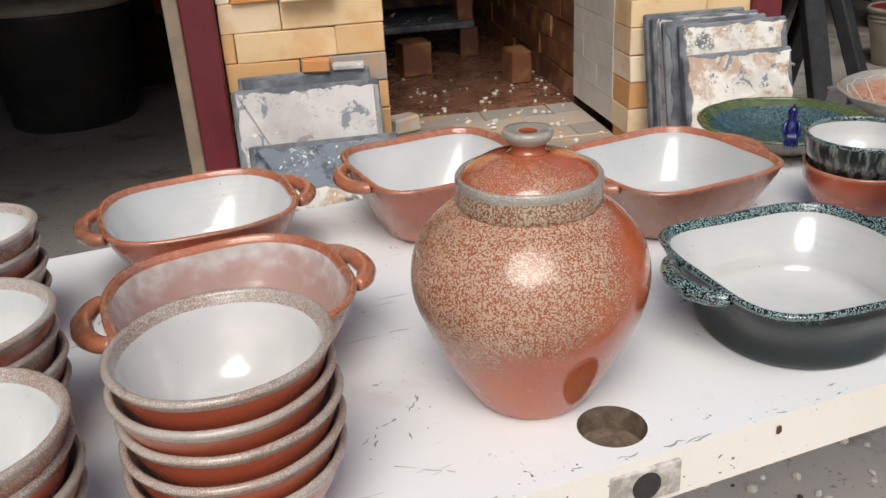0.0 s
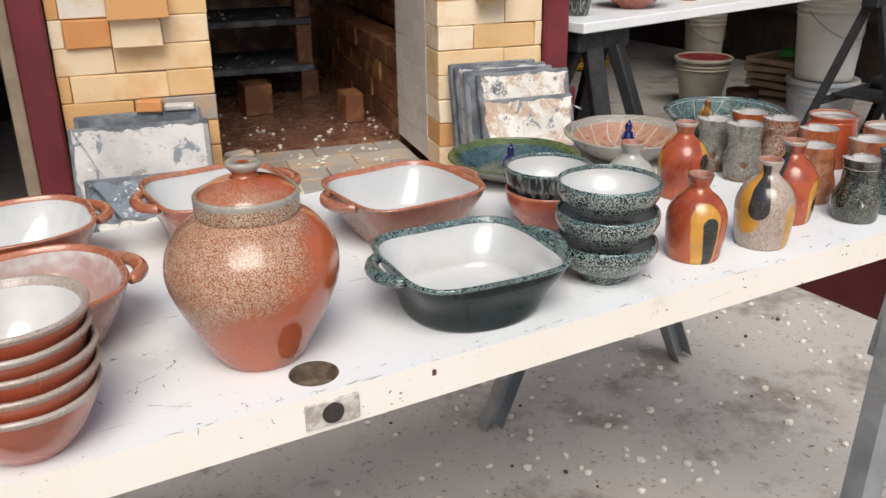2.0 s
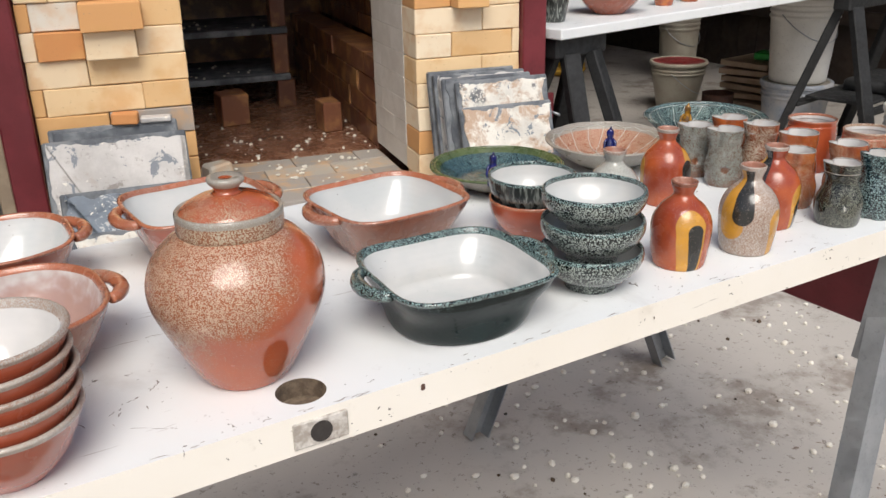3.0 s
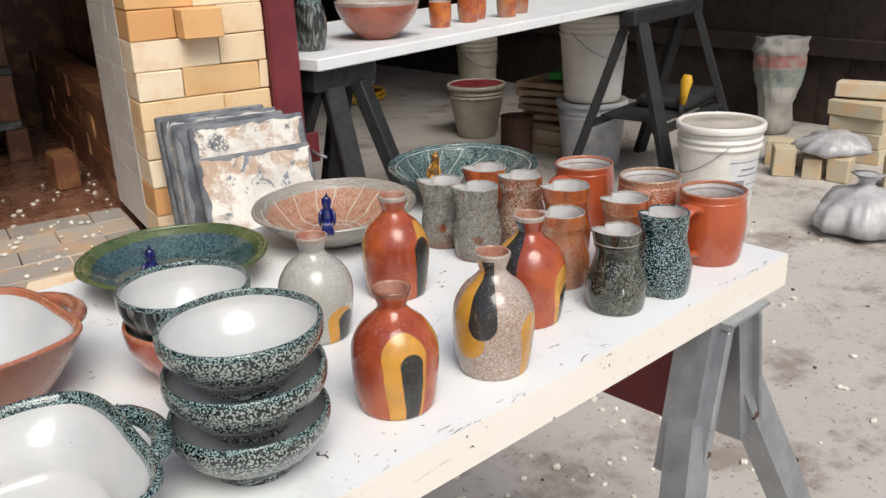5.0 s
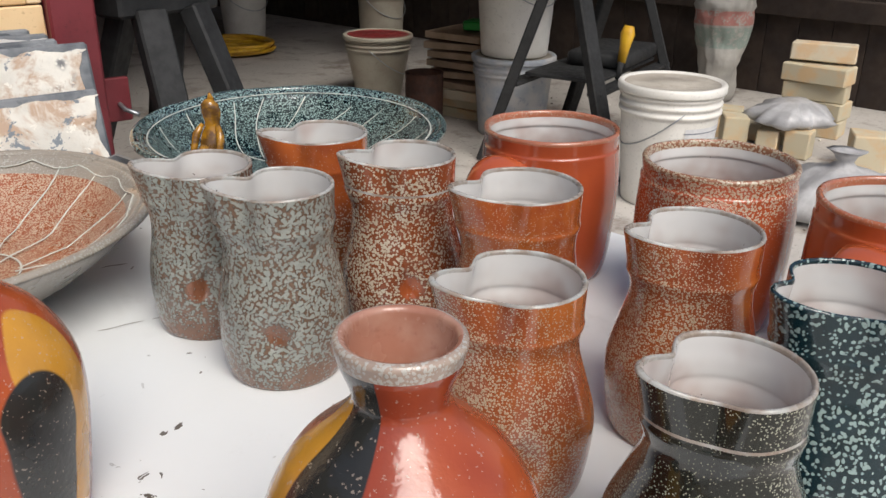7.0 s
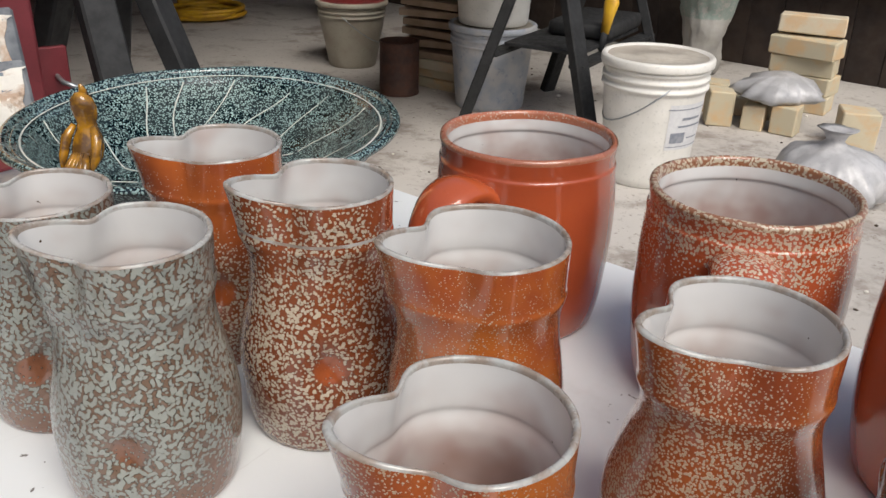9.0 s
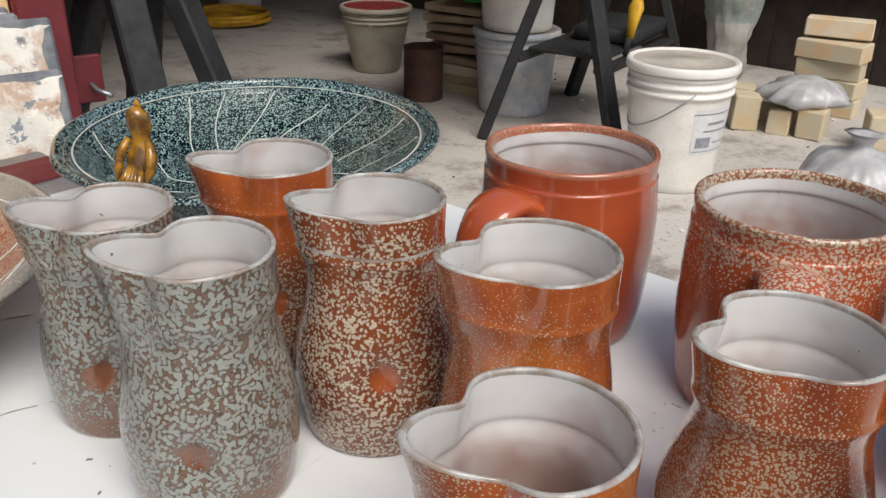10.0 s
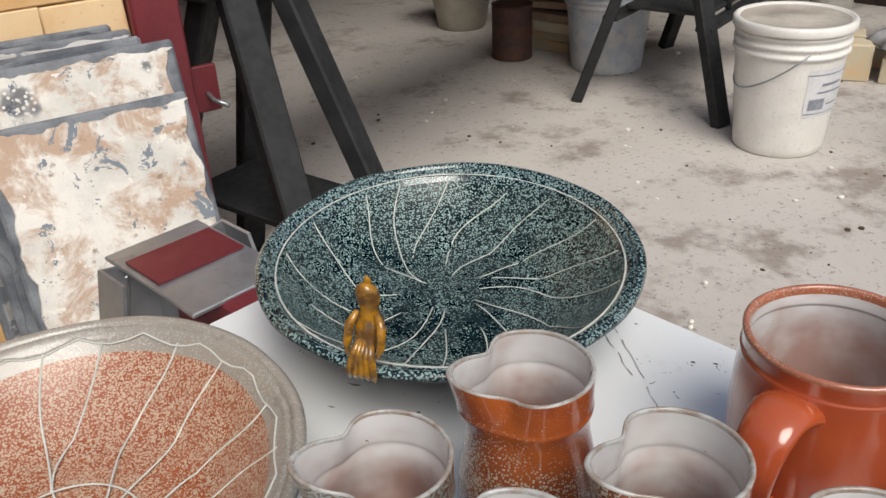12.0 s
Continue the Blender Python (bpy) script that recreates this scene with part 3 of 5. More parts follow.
kiln = empty("kiln", KILN, "firebrick pottery kiln with an open loading door", "kiln", kind="structure")
left_pillar = empty("left_pillar")
right_pillar = empty("right_pillar")
for p in (left_pillar, right_pillar):
    p.parent = kiln
LEFT = {
    -1: (-0.25, -0.085, 0.112), 0: (-0.25, -0.222, 0.0, 0.112), 1: (-0.25, -0.115, 0.112), 2: (-0.25, -0.218, -0.113, 0.002, 0.112),
    3: (-0.25, -0.222, -0.115, 0.022, 0.112), 4: (-0.25, -0.175, 0.05, 0.112), 5: (-0.25, -0.05, 0.112), 6: (-0.25, -0.14, 0.06, 0.112),
}
RIGHT = {
    -2: (0.701, 0.891, 1.004), -1: (0.701, 0.803, 1.004), 0: (0.701, 0.891, 1.004), 1: (0.701, 0.803, 0.982, 1.004), 2: (0.701, 0.894, 1.004),
    3: (0.701, 0.803, 0.894, 1.004), 4: (0.701, 0.846, 1.004), 5: (0.701, 0.776, 1.004), 6: (0.701, 0.906, 1.004),
}
FLOOR = 0.348
seed = 0
for k in range(-4, 14):
    z = Z0 + k * COURSE
    cuts_l = LEFT.get(k) or ((-0.25, -0.13, 0.112) if k % 2 else (-0.25, -0.02, 0.112))
    cuts_r = RIGHT.get(k) or ((0.701, 0.846, 1.004) if k % 2 else (0.701, 0.916, 1.004))
    for cuts, pillar in ((cuts_l, left_pillar), (cuts_r, right_pillar)):
        for a, b in zip(cuts, cuts[1:]):
            seed += 1
            out, mat = random.Random(seed).uniform(-0.002, 0.002), m_brick
            if pillar is left_pillar and k in (2, 3):
                if abs(b + 0.115) < 0.01:
                    out, mat = (0.012, m_orange_brick) if k == 2 else (-0.004, m_scorched)
                if a in (-0.113, -0.115):
                    out = 0.04 if k == 2 else 0.062
            if pillar is right_pillar and k == 3 and a == 0.803:
                out = 0.05
            if k == -1 and pillar is left_pillar and b > 0:
                mat = m_sill
            shared("brick", brick_mesh(b - a, 0.114 + out, COURSE, mat, seed), pillar, pose((a + b) / 2, 0.057 - out / 2, z))
    # the jamb's face, greyed by ash, and the pillars' core behind the front bricks
    for d0, d1 in (((0.116, 0.235), (0.235, 0.43)) if k % 2 else ((0.116, 0.345), (0.345, 0.43))):
        seed += 1
        shared("brick", brick_mesh(0.1, d1 - d0 - 0.0006, COURSE, m_jamb, seed, 0.0006, 0.0010), right_pillar, pose(0.751, (d0 + d1) / 2, z))
part("core", slab_mesh(-0.25, 0.108, 0.117, 0.43, 0, 1.55), m_dark_brick, left_pillar, smooth=False)
part("core", slab_mesh(0.803, 1.004, 0.117, 0.43, 0, 1.55), m_dark_brick, right_pillar, smooth=False)
for x0, x1 in ((-0.25, 0.108), (0.705, 1.004)):
    part("core", slab_mesh(x0, x1, 0.004, 0.112, 0, Z0 - 4 * COURSE - 0.001), m_brick, left_pillar if x0 < 0 else right_pillar, smooth=False)
# base under the door, the ashy sill and the glazed floor
base = empty("kiln_base")
base.parent = kiln
for i, (a, b) in enumerate(((0.113, 0.30), (0.30, 0.52), (0.52, 0.700))):
    for z in (0.150, 0.2155, 0.281):
        seed += 1
        shared("brick", brick_mesh(b - a, 0.114, COURSE, m_brick, seed), base, pose((a + b) / 2 , 0.057, z))
part("plinth", slab_mesh(0.113, 0.700, 0.002, 0.43, 0, 0.148), m_brick, base, smooth=False)
part("plinth", slab_mesh(0.113, 0.700, 0.117, 0.43, 0.149, FLOOR - 0.064), m_dark_brick, base, smooth=False)
for row, d in enumerate((0.0, 0.108, 0.216, 0.324)):
    xs = [0.113 + (0.1 if row % 2 else 0.0) + i * 0.2 for i in range(-1, 4)]
    for a in xs:
        lo, hi = max(a, 0.113), min(a + 0.2, 0.700)
        if hi - lo > 0.02:
            seed += 1
            shared("brick", brick_mesh(hi - lo, 0.106, 0.062, m_sill, seed), base, pose((lo + hi) / 2, d + 0.054, FLOOR - 0.062))
part("kiln_floor", slab_mesh(-0.17, 0.9, 0.433, 2.0, 0, FLOOR), m_kiln_floor, kiln, "brown glassy floor of the kiln chamber", smooth=False)
part("back_wall", slab_mesh(-0.17, 0.9, 1.85, 2.0, FLOOR, 1.55), m_dark_brick, kiln, smooth=False)
part("side_wall", slab_mesh(-0.25, -0.172, 0.433, 2.0, 0, 1.55), m_dark_brick, kiln, smooth=False)
part("side_wall", slab_mesh(0.902, 1.004, 0.433, 2.0, 0, 1.55), m_dark_brick, kiln, smooth=False)
part("vault", slab_mesh(-0.25, 1.004, 0.0, 2.0, 1.553, 1.7), m_dark_brick, kiln, smooth=False)
# glazed bricks of the inner right wall: a low bag wall and the wall above it
inner = empty("inner_wall")
inner.parent = kiln
for row in range(4):
    d = 0.435 - (0.1 if row % 2 else 0)
    while d < 1.8:
        seed += 1
        lo, hi = max(d, 0.435), min(d + 0.228, 1.84)
        shared("brick", brick_mesh(0.114, hi - lo, 0.072, m_dark_brick, seed), inner, pose(0.762 + 0.004 * math.sin(seed * 2.3), (lo + hi) / 2, FLOOR + row * 0.073))
        d += 0.23
for row in range(12):
    d = 0.435 - (0.115 if row % 2 else 0)
    while d < 1.8:
        seed += 1
        lo, hi = max(d, 0.435), min(d + 0.228, 1.84)
        shared("brick", brick_mesh(0.06, hi - lo, 0.066, m_dark_brick, seed), inner, pose(0.866, (lo + hi) / 2, FLOOR + 0.293 + row * 0.067))
        d += 0.23

# kiln furniture inside
def kiln_prop(s, d, w, dep, h, turn=0, z=FLOOR):
    bm = box(w, dep, h, 0.004, 0.002, int(s * 100))
    return thing("kiln_prop", bm, [m_dark_brick], KILN @ pose(s, d, z, 0, 0, turn), "dark glazed brick prop dusted white on top", "kiln prop", "kiln props", smooth=False)


kiln_prop(0.31, 1.00, 0.10, 0.11, 0.113, 8)
kiln_prop(0.615, 0.75, 0.066, 0.10, 0.105, 5)
kiln_prop(0.55, 1.22, 0.07, 0.07, 0.107)
kiln_prop(-0.12, 1.22, 0.07, 0.07, 0.107)
for i, z in enumerate((0.455, 0.634, 0.813)):
    thing("kiln_shelf", box(0.73, 0.44, 0.024, 0.003), m_slab_dark, KILN @ pose(0.205, 1.40, z), "dark kiln shelf with crumbs inside the kiln", "kiln shelf", "shelves in the kiln", smooth=False)
    if i < 2:
        for s in (0.54, -0.12):
            kiln_prop(s, 1.23, 0.062, 0.07, 0.155, 0, z + 0.024)
bm = box(0.075, 0.05, 0.045, 0.006, 0.005, 3)
thing("brick_fragment", bm, m_scorched, KILN @ pose(0.18, 0.30, FLOOR, 0, 0, 20), "whitened brick fragment on the kiln sill", "brick", smooth=False)

# timber posts beside the kiln
def post(name, s0, s1, d0, d1, mat, label):
    return thing(name, box(s1 - s0, d1 - d0, 1.749, 0.004), mat, KILN @ pose((s0 + s1) / 2, (d0 + d1) / 2, 0), label, "post", smooth=False)


post("timber_post", -0.326, -0.253, -0.03, 0.06, m_maroon, "maroon painted square timber post beside the kiln")
post("timber_post", 1.006, 1.077, -0.02, 0.09, m_maroon, "maroon painted square post at the kiln's corner")
post("timber_board", -0.362, -0.328, 0.0, 0.02, m_board, "weathered upright board beside the maroon post")
bracket = empty("steel_bracket", KILN @ pose(1.103, 0.03, 0.49), "maroon painted steel bracket with a bolt", "bracket")
part("plate", box(0.05, 0.012, 0.075, 0.002), m_maroon, bracket, smooth=False)
part("bolt", tube([(0.005, -0.006, 0.03), (0.005, -0.035, 0.026), (0.02, -0.055, 0.02)], 0.004, 8), m_galv, bracket, "bare steel bolt")
thing("timber_offcut", box(0.09, 0.07, 0.30, 0.004), m_maroon, KILN @ pose(-0.385, -0.02, 0), "maroon painted block at the foot of the post", "timber block", smooth=False)


def leaning_slab(s, top, d_top, d_foot, width, thick, face, label, length=None):
    """A kiln shelf leaning on the kiln: its top edge at height top."""
    run = d_top - d_foot
    ln = math.hypot(top, run)
    ob = empty("kiln_shelf", KILN @ pose(s, d_foot, 0, -math.degrees(math.atan2(run, top))), label, "kiln shelf", "kiln shelves leaning on the kiln")
    part("slab", box(width, thick, ln, 0.004, 0.002, int(s * 1000)), m_slab_dark, ob, smooth=False)
    bm = bmesh.new()
    w, z0, z1, y = width / 2 - 0.003, 0.004, ln - 0.003, -thick / 2
    loop = [(-w + 2 * w * k / 40, z0, 0, 1) for k in range(40)] + [(w, z0 + (z1 - z0) * k / 60, -1, 0) for k in range(60)]
    loop += [(w - 2 * w * k / 40, z1, 0, -1) for k in range(40)] + [(-w, z1 - (z1 - z0) * k / 60, 1, 0) for k in range(60)]
    rings = [[], []]
    for px, pz, nx, nz in loop:
        q = Vector((px * 26 + s * 40, pz * 26, top * 30))
        inset = max(0.002, 0.0075 + 0.010 * noise.noise(q) + 0.004 * noise.noise(q * 4.1))
        rings[0].append(bm.verts.new((px + nx * inset, y - 0.0002, pz + nz * inset)))
        rings[1].append(bm.verts.new((px + nx * (inset + 0.0012), y - 0.0028, pz + nz * (inset + 0.0012))))
    for k in range(len(loop)):
        j = (k + 1) % len(loop)
        bm.faces.new((rings[0][k], rings[0][j], rings[1][j], rings[1][k]))
    bm.faces.new(rings[1])
    part("wash", bm, face, ob, "flaking kiln wash", smooth=False)
    return ob


leaning_slab(-0.079, 0.606, -0.030, -0.20, 0.292, 0.018, m_slab_dark, "dark blue-grey kiln shelf leaning on the bricks")
leaning_slab(-0.080, 0.583, -0.062, -0.26, 0.325, 0.02, m_wash_white, "kiln shelf with white wash and dark edges")
leaning_slab(-0.055, 0.470, -0.115, -0.30, 0.330, 0.02, m_wash_dots, "kiln shelf with blue-grey dotted wash")
leaning_slab(-0.045, 0.385, -0.165, -0.33, 0.330, 0.02, m_wash_rust, "kiln shelf with flaking cream and rust patches")
leaning_slab(0.848, 0.664, -0.022, -0.18, 0.250, 0.018, m_slab_dark, "dark kiln shelf leaning on the bricks")
leaning_slab(0.858, 0.660, -0.052, -0.22, 0.265, 0.020, m_wash_white, "kiln shelf with pale grey wash")
leaning_slab(0.868, 0.655, -0.085, -0.26, 0.255, 0.018, m_slab_dark, "dark kiln shelf in a leaning stack")
leaning_slab(0.896, 0.650, -0.116, -0.30, 0.263, 0.018, m_wash_rust, "kiln shelf with cream wash and rust stains")
leaning_slab(0.892, 0.590, -0.158, -0.34, 0.263, 0.018, m_wash_rust, "shorter kiln shelf crusted with cream and rust")
thing("brick_fragment", box(0.062, 0.04, 0.028, 0.003, 0.002, 5), m_orange_brick, KILN @ pose(-0.05, -0.035, 0.606, 0, 0, -8), "small brown brick bit on top of the leaning shelves", "brick", smooth=False)
thing("slab_fragment", box(0.07, 0.035, 0.012, 0.002, 0.002, 6), m_wash_white, KILN @ pose(0.02, -0.035, 0.606, 0, 0, -6), "thin broken bit of kiln shelf", "shelf fragment", smooth=False)

# ---- the table: an old door on trestles ----
table = empty("door_table", None, "old white-painted door laid flat as a table", "table")
THICK, X0, X1 = 0.039, -0.97, 1.041


def front(x):
    return 0.010 - 0.013 * x


def back(x):
    return 0.549 + 0.012 * x


HOLE, HR = (0.0, 0.048), 0.0235
bm = bmesh.new()
xs = [X0 + (X1 - X0) * i / 40 for i in range(41)]
# upper and lower faces with a round hole
for z, up in ((TOP, True), (TOP - THICK, False)):
    x0, x1, y1 = -0.06, 0.06, 0.10
    sq = []
    n = 32
    ring = [bm.verts.new((HOLE[0] + HR * math.cos(2 * math.pi * i / n), HOLE[1] + HR * math.sin(2 * math.pi * i / n), z)) for i in range(n)]
    for i in range(n):
        a = 2 * math.pi * i / n
        c, s = math.cos(a), math.sin(a)
        k = 1 / max(abs(c), abs(s))
        px = HOLE[0] + 0.06 * max(-1, min(1, c * k))
        ty = max(-1, min(1, s * k))
        py = HOLE[1] + (y1 - HOLE[1]) * ty if ty > 0 else HOLE[1] + (HOLE[1] - front(px)) * ty
        sq.append(bm.verts.new((px, py, z)))
    for i in range(n):
        j = (i + 1) % n
        f = (ring[i], sq[i], sq[j], ring[j])
        bm.faces.new(f if up else tuple(reversed(f)))
    quads = [((X0, front(X0)), (x0, front(x0)), (x0, y1), (X0, y1)), ((x1, front(x1)), (X1, front(X1)), (X1, y1), (x1, y1)),
             ((X0, y1), (X1, y1), (X1, back(X1)), (X0, back(X0)))]
    for q in quads:
        vs = [bm.verts.new((*p, z)) for p in q]
        bm.faces.new(vs if up else list(reversed(vs)))
    if up:
        rim_top = ring
    else:
        for i in range(n):
            j = (i + 1) % n
            f = bm.faces.new((rim_top[j], rim_top[i], ring[i], ring[j]))
            f.material_index = 1
edge = [(X0, front(X0)), (X1, front(X1)), (X1, back(X1)), (X0, back(X0))]
for (ax, ay), (bx, by) in zip(edge, edge[1:] + edge[:1]):
    bm.faces.new([bm.verts.new(p) for p in ((ax, ay, TOP - THICK), (bx, by, TOP - THICK), (bx, by, TOP), (ax, ay, TOP))]).material_index = 2
bmesh.ops.remove_doubles(bm, verts=bm.verts, dist=0.0002)
part("tabletop", bm, [m_table, m_raw, m_table_edge], table, "white painted door with a bored knob hole", smooth=False)
# the latch's mortise on the edge and a nail stain, and scratches on the face
bm = box(0.052, 0.004, 0.026, 0.001)
part("latch_recess", bm, m_worn, table, "bare wood latch recess", pose(0.001, front(0) - 0.0008, TOP - 0.0335, 0, 0, -1.95), smooth=False)
# no bore is cut: a solid dark disc gives its shade
part("latch_hole", tube([(0, 0.004, 0), (0, -0.0035, 0)], 0.0105, 20), m_bore_shade, table, "dark disc painted as the shade in the latch bore", pose(0.001, front(0), TOP - 0.0205), smooth=False)
part("hole_floor", lathe([(0, 0, 0), (0.0234, 0, 0)], 24), m_raw, table, "rough wood in the knob hole", pose(HOLE[0], HOLE[1], TOP - 0.019))
rng = random.Random(11)
bm = bmesh.new()


def scratch(x, y, a, ln, w, lift=0.0004):
    """A ragged dash of bared wood, drawn as a thin uneven strip."""
    c, s = math.cos(a), math.sin(a)
    prev, steps = None, 4
    for j in range(steps + 1):
        u = -ln + 2 * ln * j / steps
        v = ln * 0.18 * rng.uniform(-1, 1)
        q = w * (0.25 if j in (0, steps) else rng.uniform(0.5, 1.3))
        pair = [bm.verts.new((x + u * c - e * s, y + u * s + e * c, TOP + lift)) for e in (v - q, v + q)]
        if prev:
            bm.faces.new((prev[0], pair[0], pair[1], prev[1]))
        prev = pair


for _ in range(44):
    # nicks come in loose clusters
    cx, cy, lead = rng.uniform(-0.45, 1.0), rng.uniform(0.02, 0.53), rng.choice((0.1, -0.35, 1.0, 1.9))
    for _ in range(rng.choice((1, 2, 4, 7))):
        x, y = cx + rng.gauss(0, 0.016), cy + rng.gauss(0, 0.010)
        if y > front(x) + 0.006 and math.hypot(x - HOLE[0], y - HOLE[1]) > 0.034:
            scratch(x, y, lead + rng.gauss(0, 0.5), rng.choice((0.0008, 0.0013, 0.0022, 0.004, 0.007)), rng.uniform(0.0003, 0.0007))
for _ in range(70):
    x = rng.uniform(-0.5, 1.03)
    scratch(x, front(x) + abs(rng.gauss(0, 0.006)) + 0.0012, rng.gauss(0, 0.12), rng.choice((0.001, 0.002, 0.004, 0.008)), rng.uniform(0.0003, 0.0007))
for x, y, ln, a in ((-0.28, 0.30, 0.035, 0.15), (-0.005, 0.235, 0.04, 0.02), (0.08, 0.205, 0.02, 0.05), (0.60, 0.30, 0.028, -0.1), (0.63, 0.16, 0.022, 0.4), (1.0, 0.37, 0.03, 1.0), (-0.13, 0.06, 0.02, -0.6), (-0.13, 0.235, 0.05, 0.03), (-0.34, 0.335, 0.03, 0.1), (0.99, 0.345, 0.05, 0.9), (0.78, 0.345, 0.03, -0.35)):
    c, s = math.cos(a), math.sin(a)
    prev = None
    for j in range(15):
        u = -ln + 2 * ln * j / 14
        v, w = 0.0035 * noise.noise(Vector((u * 60, x * 9, 0))), 0.00045 * max(0.15, 0.6 + noise.noise(Vector((u * 160, x * 5, 3))))
        pair = [bm.verts.new((x + u * c - q * s, y + u * s + q * c, TOP + 0.0004)) for q in (v - w, v + w)]
        if prev and j % 6:
            bm.faces.new((prev[0], pair[0], pair[1], prev[1]))
        prev = pair
tagged(part("scratches", bm, m_scuff, table, "dark scratches in the paint", smooth=False), kind="stuff")
for x, z, r in ((0.106, -0.011, 0.0038), (0.40, -0.018, 0.0016), (0.70, -0.015, 0.0016)):
    bm = bmesh.new()
    bm.faces.new([bm.verts.new((x + r * (1 + 0.4 * math.sin(3 * k)) * math.cos(k * 0.785) * 0.7, front(x) - 0.0006, TOP + z + r * math.sin(k * 0.785))) for k in range(8)])
    part("nail_stain", bm, m_rust, table, "rusty nail mark on the edge", smooth=False)


def channel(a, b, w, h, thick=0.0025, face=1):
    """A folded steel channel from a to b: a web w wide and two flanges h deep, open on the side that face (1 or -1) names."""
    a, b = Vector(a), Vector(b)
    d = b - a
    u, t, f = w / 2, thick, face
    section = [(-u, 0), (u, 0), (u, f * h), (u - t, f * h), (u - t, f * t), (t - u, f * t), (t - u, f * h), (-u, f * h)]
    bm = bmesh.new()
    ends = [[bm.verts.new((px, py, pz)) for px, py in section] for pz in (0.0, d.length)]
    for k in range(8):
        bm.faces.new((ends[0][k], ends[0][(k + 1) % 8], ends[1][(k + 1) % 8], ends[1][k]))
    for loop in ends:
        for q in ((0, 1, 4, 5), (1, 2, 3, 4), (0, 5, 6, 7)):
            bm.faces.new([loop[k] for k in q])
    bmesh.ops.recalc_face_normals(bm, faces=bm.faces)
    z = d.normalized()
    x = Vector((1, 0, 0))
    x = (x - z * x.dot(z)).normalized()
    y = z.cross(x)
    turn = Matrix((x, y, z)).transposed().to_4x4()
    bmesh.ops.transform(bm, matrix=Matrix.Translation(a) @ turn, verts=bm.verts)
    return bm


def trestle(name, m, length, top, spread, mat_leg, mat_beam, label, out=0.05, leg_w=0.046, group="trestles", cross=True):
    """A sawhorse: a beam along local y and four splayed legs; the beam's upper face at height top."""
    ob = empty(name, m, label, "sawhorse", group)
    part("beam", box(0.038, length - 0.11, 0.16, 0.003, at=(0, 0, top - 0.162)), mat_beam, ob, smooth=False)
    for sy in (-1, 1):
        ye = sy * (length / 2 - 0.021)
        part("cap", box(0.085, 0.13, 0.004, 0.001, at=(0, sy * (length / 2 - 0.065), top - 0.004)), mat_leg, ob, "folded steel cap", smooth=False)
        for sx in (-1, 1):
            wing = part("bracket", channel((sx * 0.066, ye + sy * 0.004, top - 0.185), (sx * 0.030, ye + sy * 0.004, top - 0.005), 0.054, 0.040, 0.003, -sy), mat_leg, ob, "folded steel bracket", smooth=False)
            part("rib", bar((sx * 0.069, ye + sy * 0.007, top - 0.175), (sx * 0.036, ye + sy * 0.007, top - 0.012), 0.016, 0.005, 0.002), mat_leg, wing, smooth=False)
            part("bolt", tube([(sx * 0.058, ye + sy * 0.002, top - 0.160), (sx * 0.058, ye + sy * 0.013, top - 0.160)], 0.006, 10), m_rust, wing, smooth=False)
            a = (sx * spread, ye + sy * (out if sy < 0 else 0.0), 0.0)
            b = (sx * 0.050, ye, top - 0.10)
            part("leg", channel(a, b, leg_w, leg_w * 0.7, 0.003, -sy), mat_leg, ob, smooth=False)
        if cross:
            k = 0.45
            part("brace", bar((-spread * (1 - k) - 0.02, sy * (length / 2 - 0.03), top * k), (spread * (1 - k) + 0.02, sy * (length / 2 - 0.03), top * k), 0.035, 0.012, 0.002), mat_leg, ob, smooth=False)
    return ob


trestle("sawhorse", pose(0.932, 0.375, 0, 0, 0, 1.4), 0.782, TOP - THICK, 0.29, m_galv, m_maroon, "sawhorse with galvanised legs and a maroon beam", 0.11, cross=False)
trestle("sawhorse", pose(-0.62, 0.385, 0), 0.79, TOP - THICK, 0.31, m_galv, m_maroon, "sawhorse with galvanised legs under the table's far end", 0.06, cross=False)
part("paint_stripe", box(0.075, 0.05, 0.002, 0.0, at=(0, 0, 0)), m_maroon, bpy.data.objects["sawhorse"], "red paint stripe", pose(0, 0.34, TOP - THICK + 0.0005), smooth=False)

# ---- pots ----
BOTTLE = [(0.029, 0.0), (0.0315, 0.004), (0.0345, 0.022), (0.0362, 0.044), (0.0345, 0.060), (0.0270, 0.074), (0.0165, 0.0835), (0.0120, 0.089), (0.0122, 0.093), (0.0148, 0.100), (0.0158, 0.1045)]


def bottle(x, y, mat, rim, label, turn=0.0, size=1.0):
    rows = vessel([(r, z * size) for r, z in BOTTLE], 0.0030, 0.012, rim_mat=0)
    mouth = max(i for i, q in enumerate(rows) if q[0] > 0.0145 and q[1] < 0.1015 * size and i < len(rows) * 0.55)
    back_in = min(i for i, q in enumerate(rows) if i > mouth + 4 and q[1] < 0.090 * size)
    ob = empty("bottle", at(x, y, TOP, turn), label, "bottle", "small bottles on the table")
    part("body", lathe(rows[:mouth + 1], 72), mat, ob)
    part("rim", lathe([(r, z, 0 if i < 7 else 1) for i, (r, z, _) in enumerate(rows[mouth:back_in + 1])], 72), [rim, m_throat], ob, "ash-greyed rim of the mouth")
    part("lining", lathe(rows[back_in:], 48), m_throat, ob)
    return ob


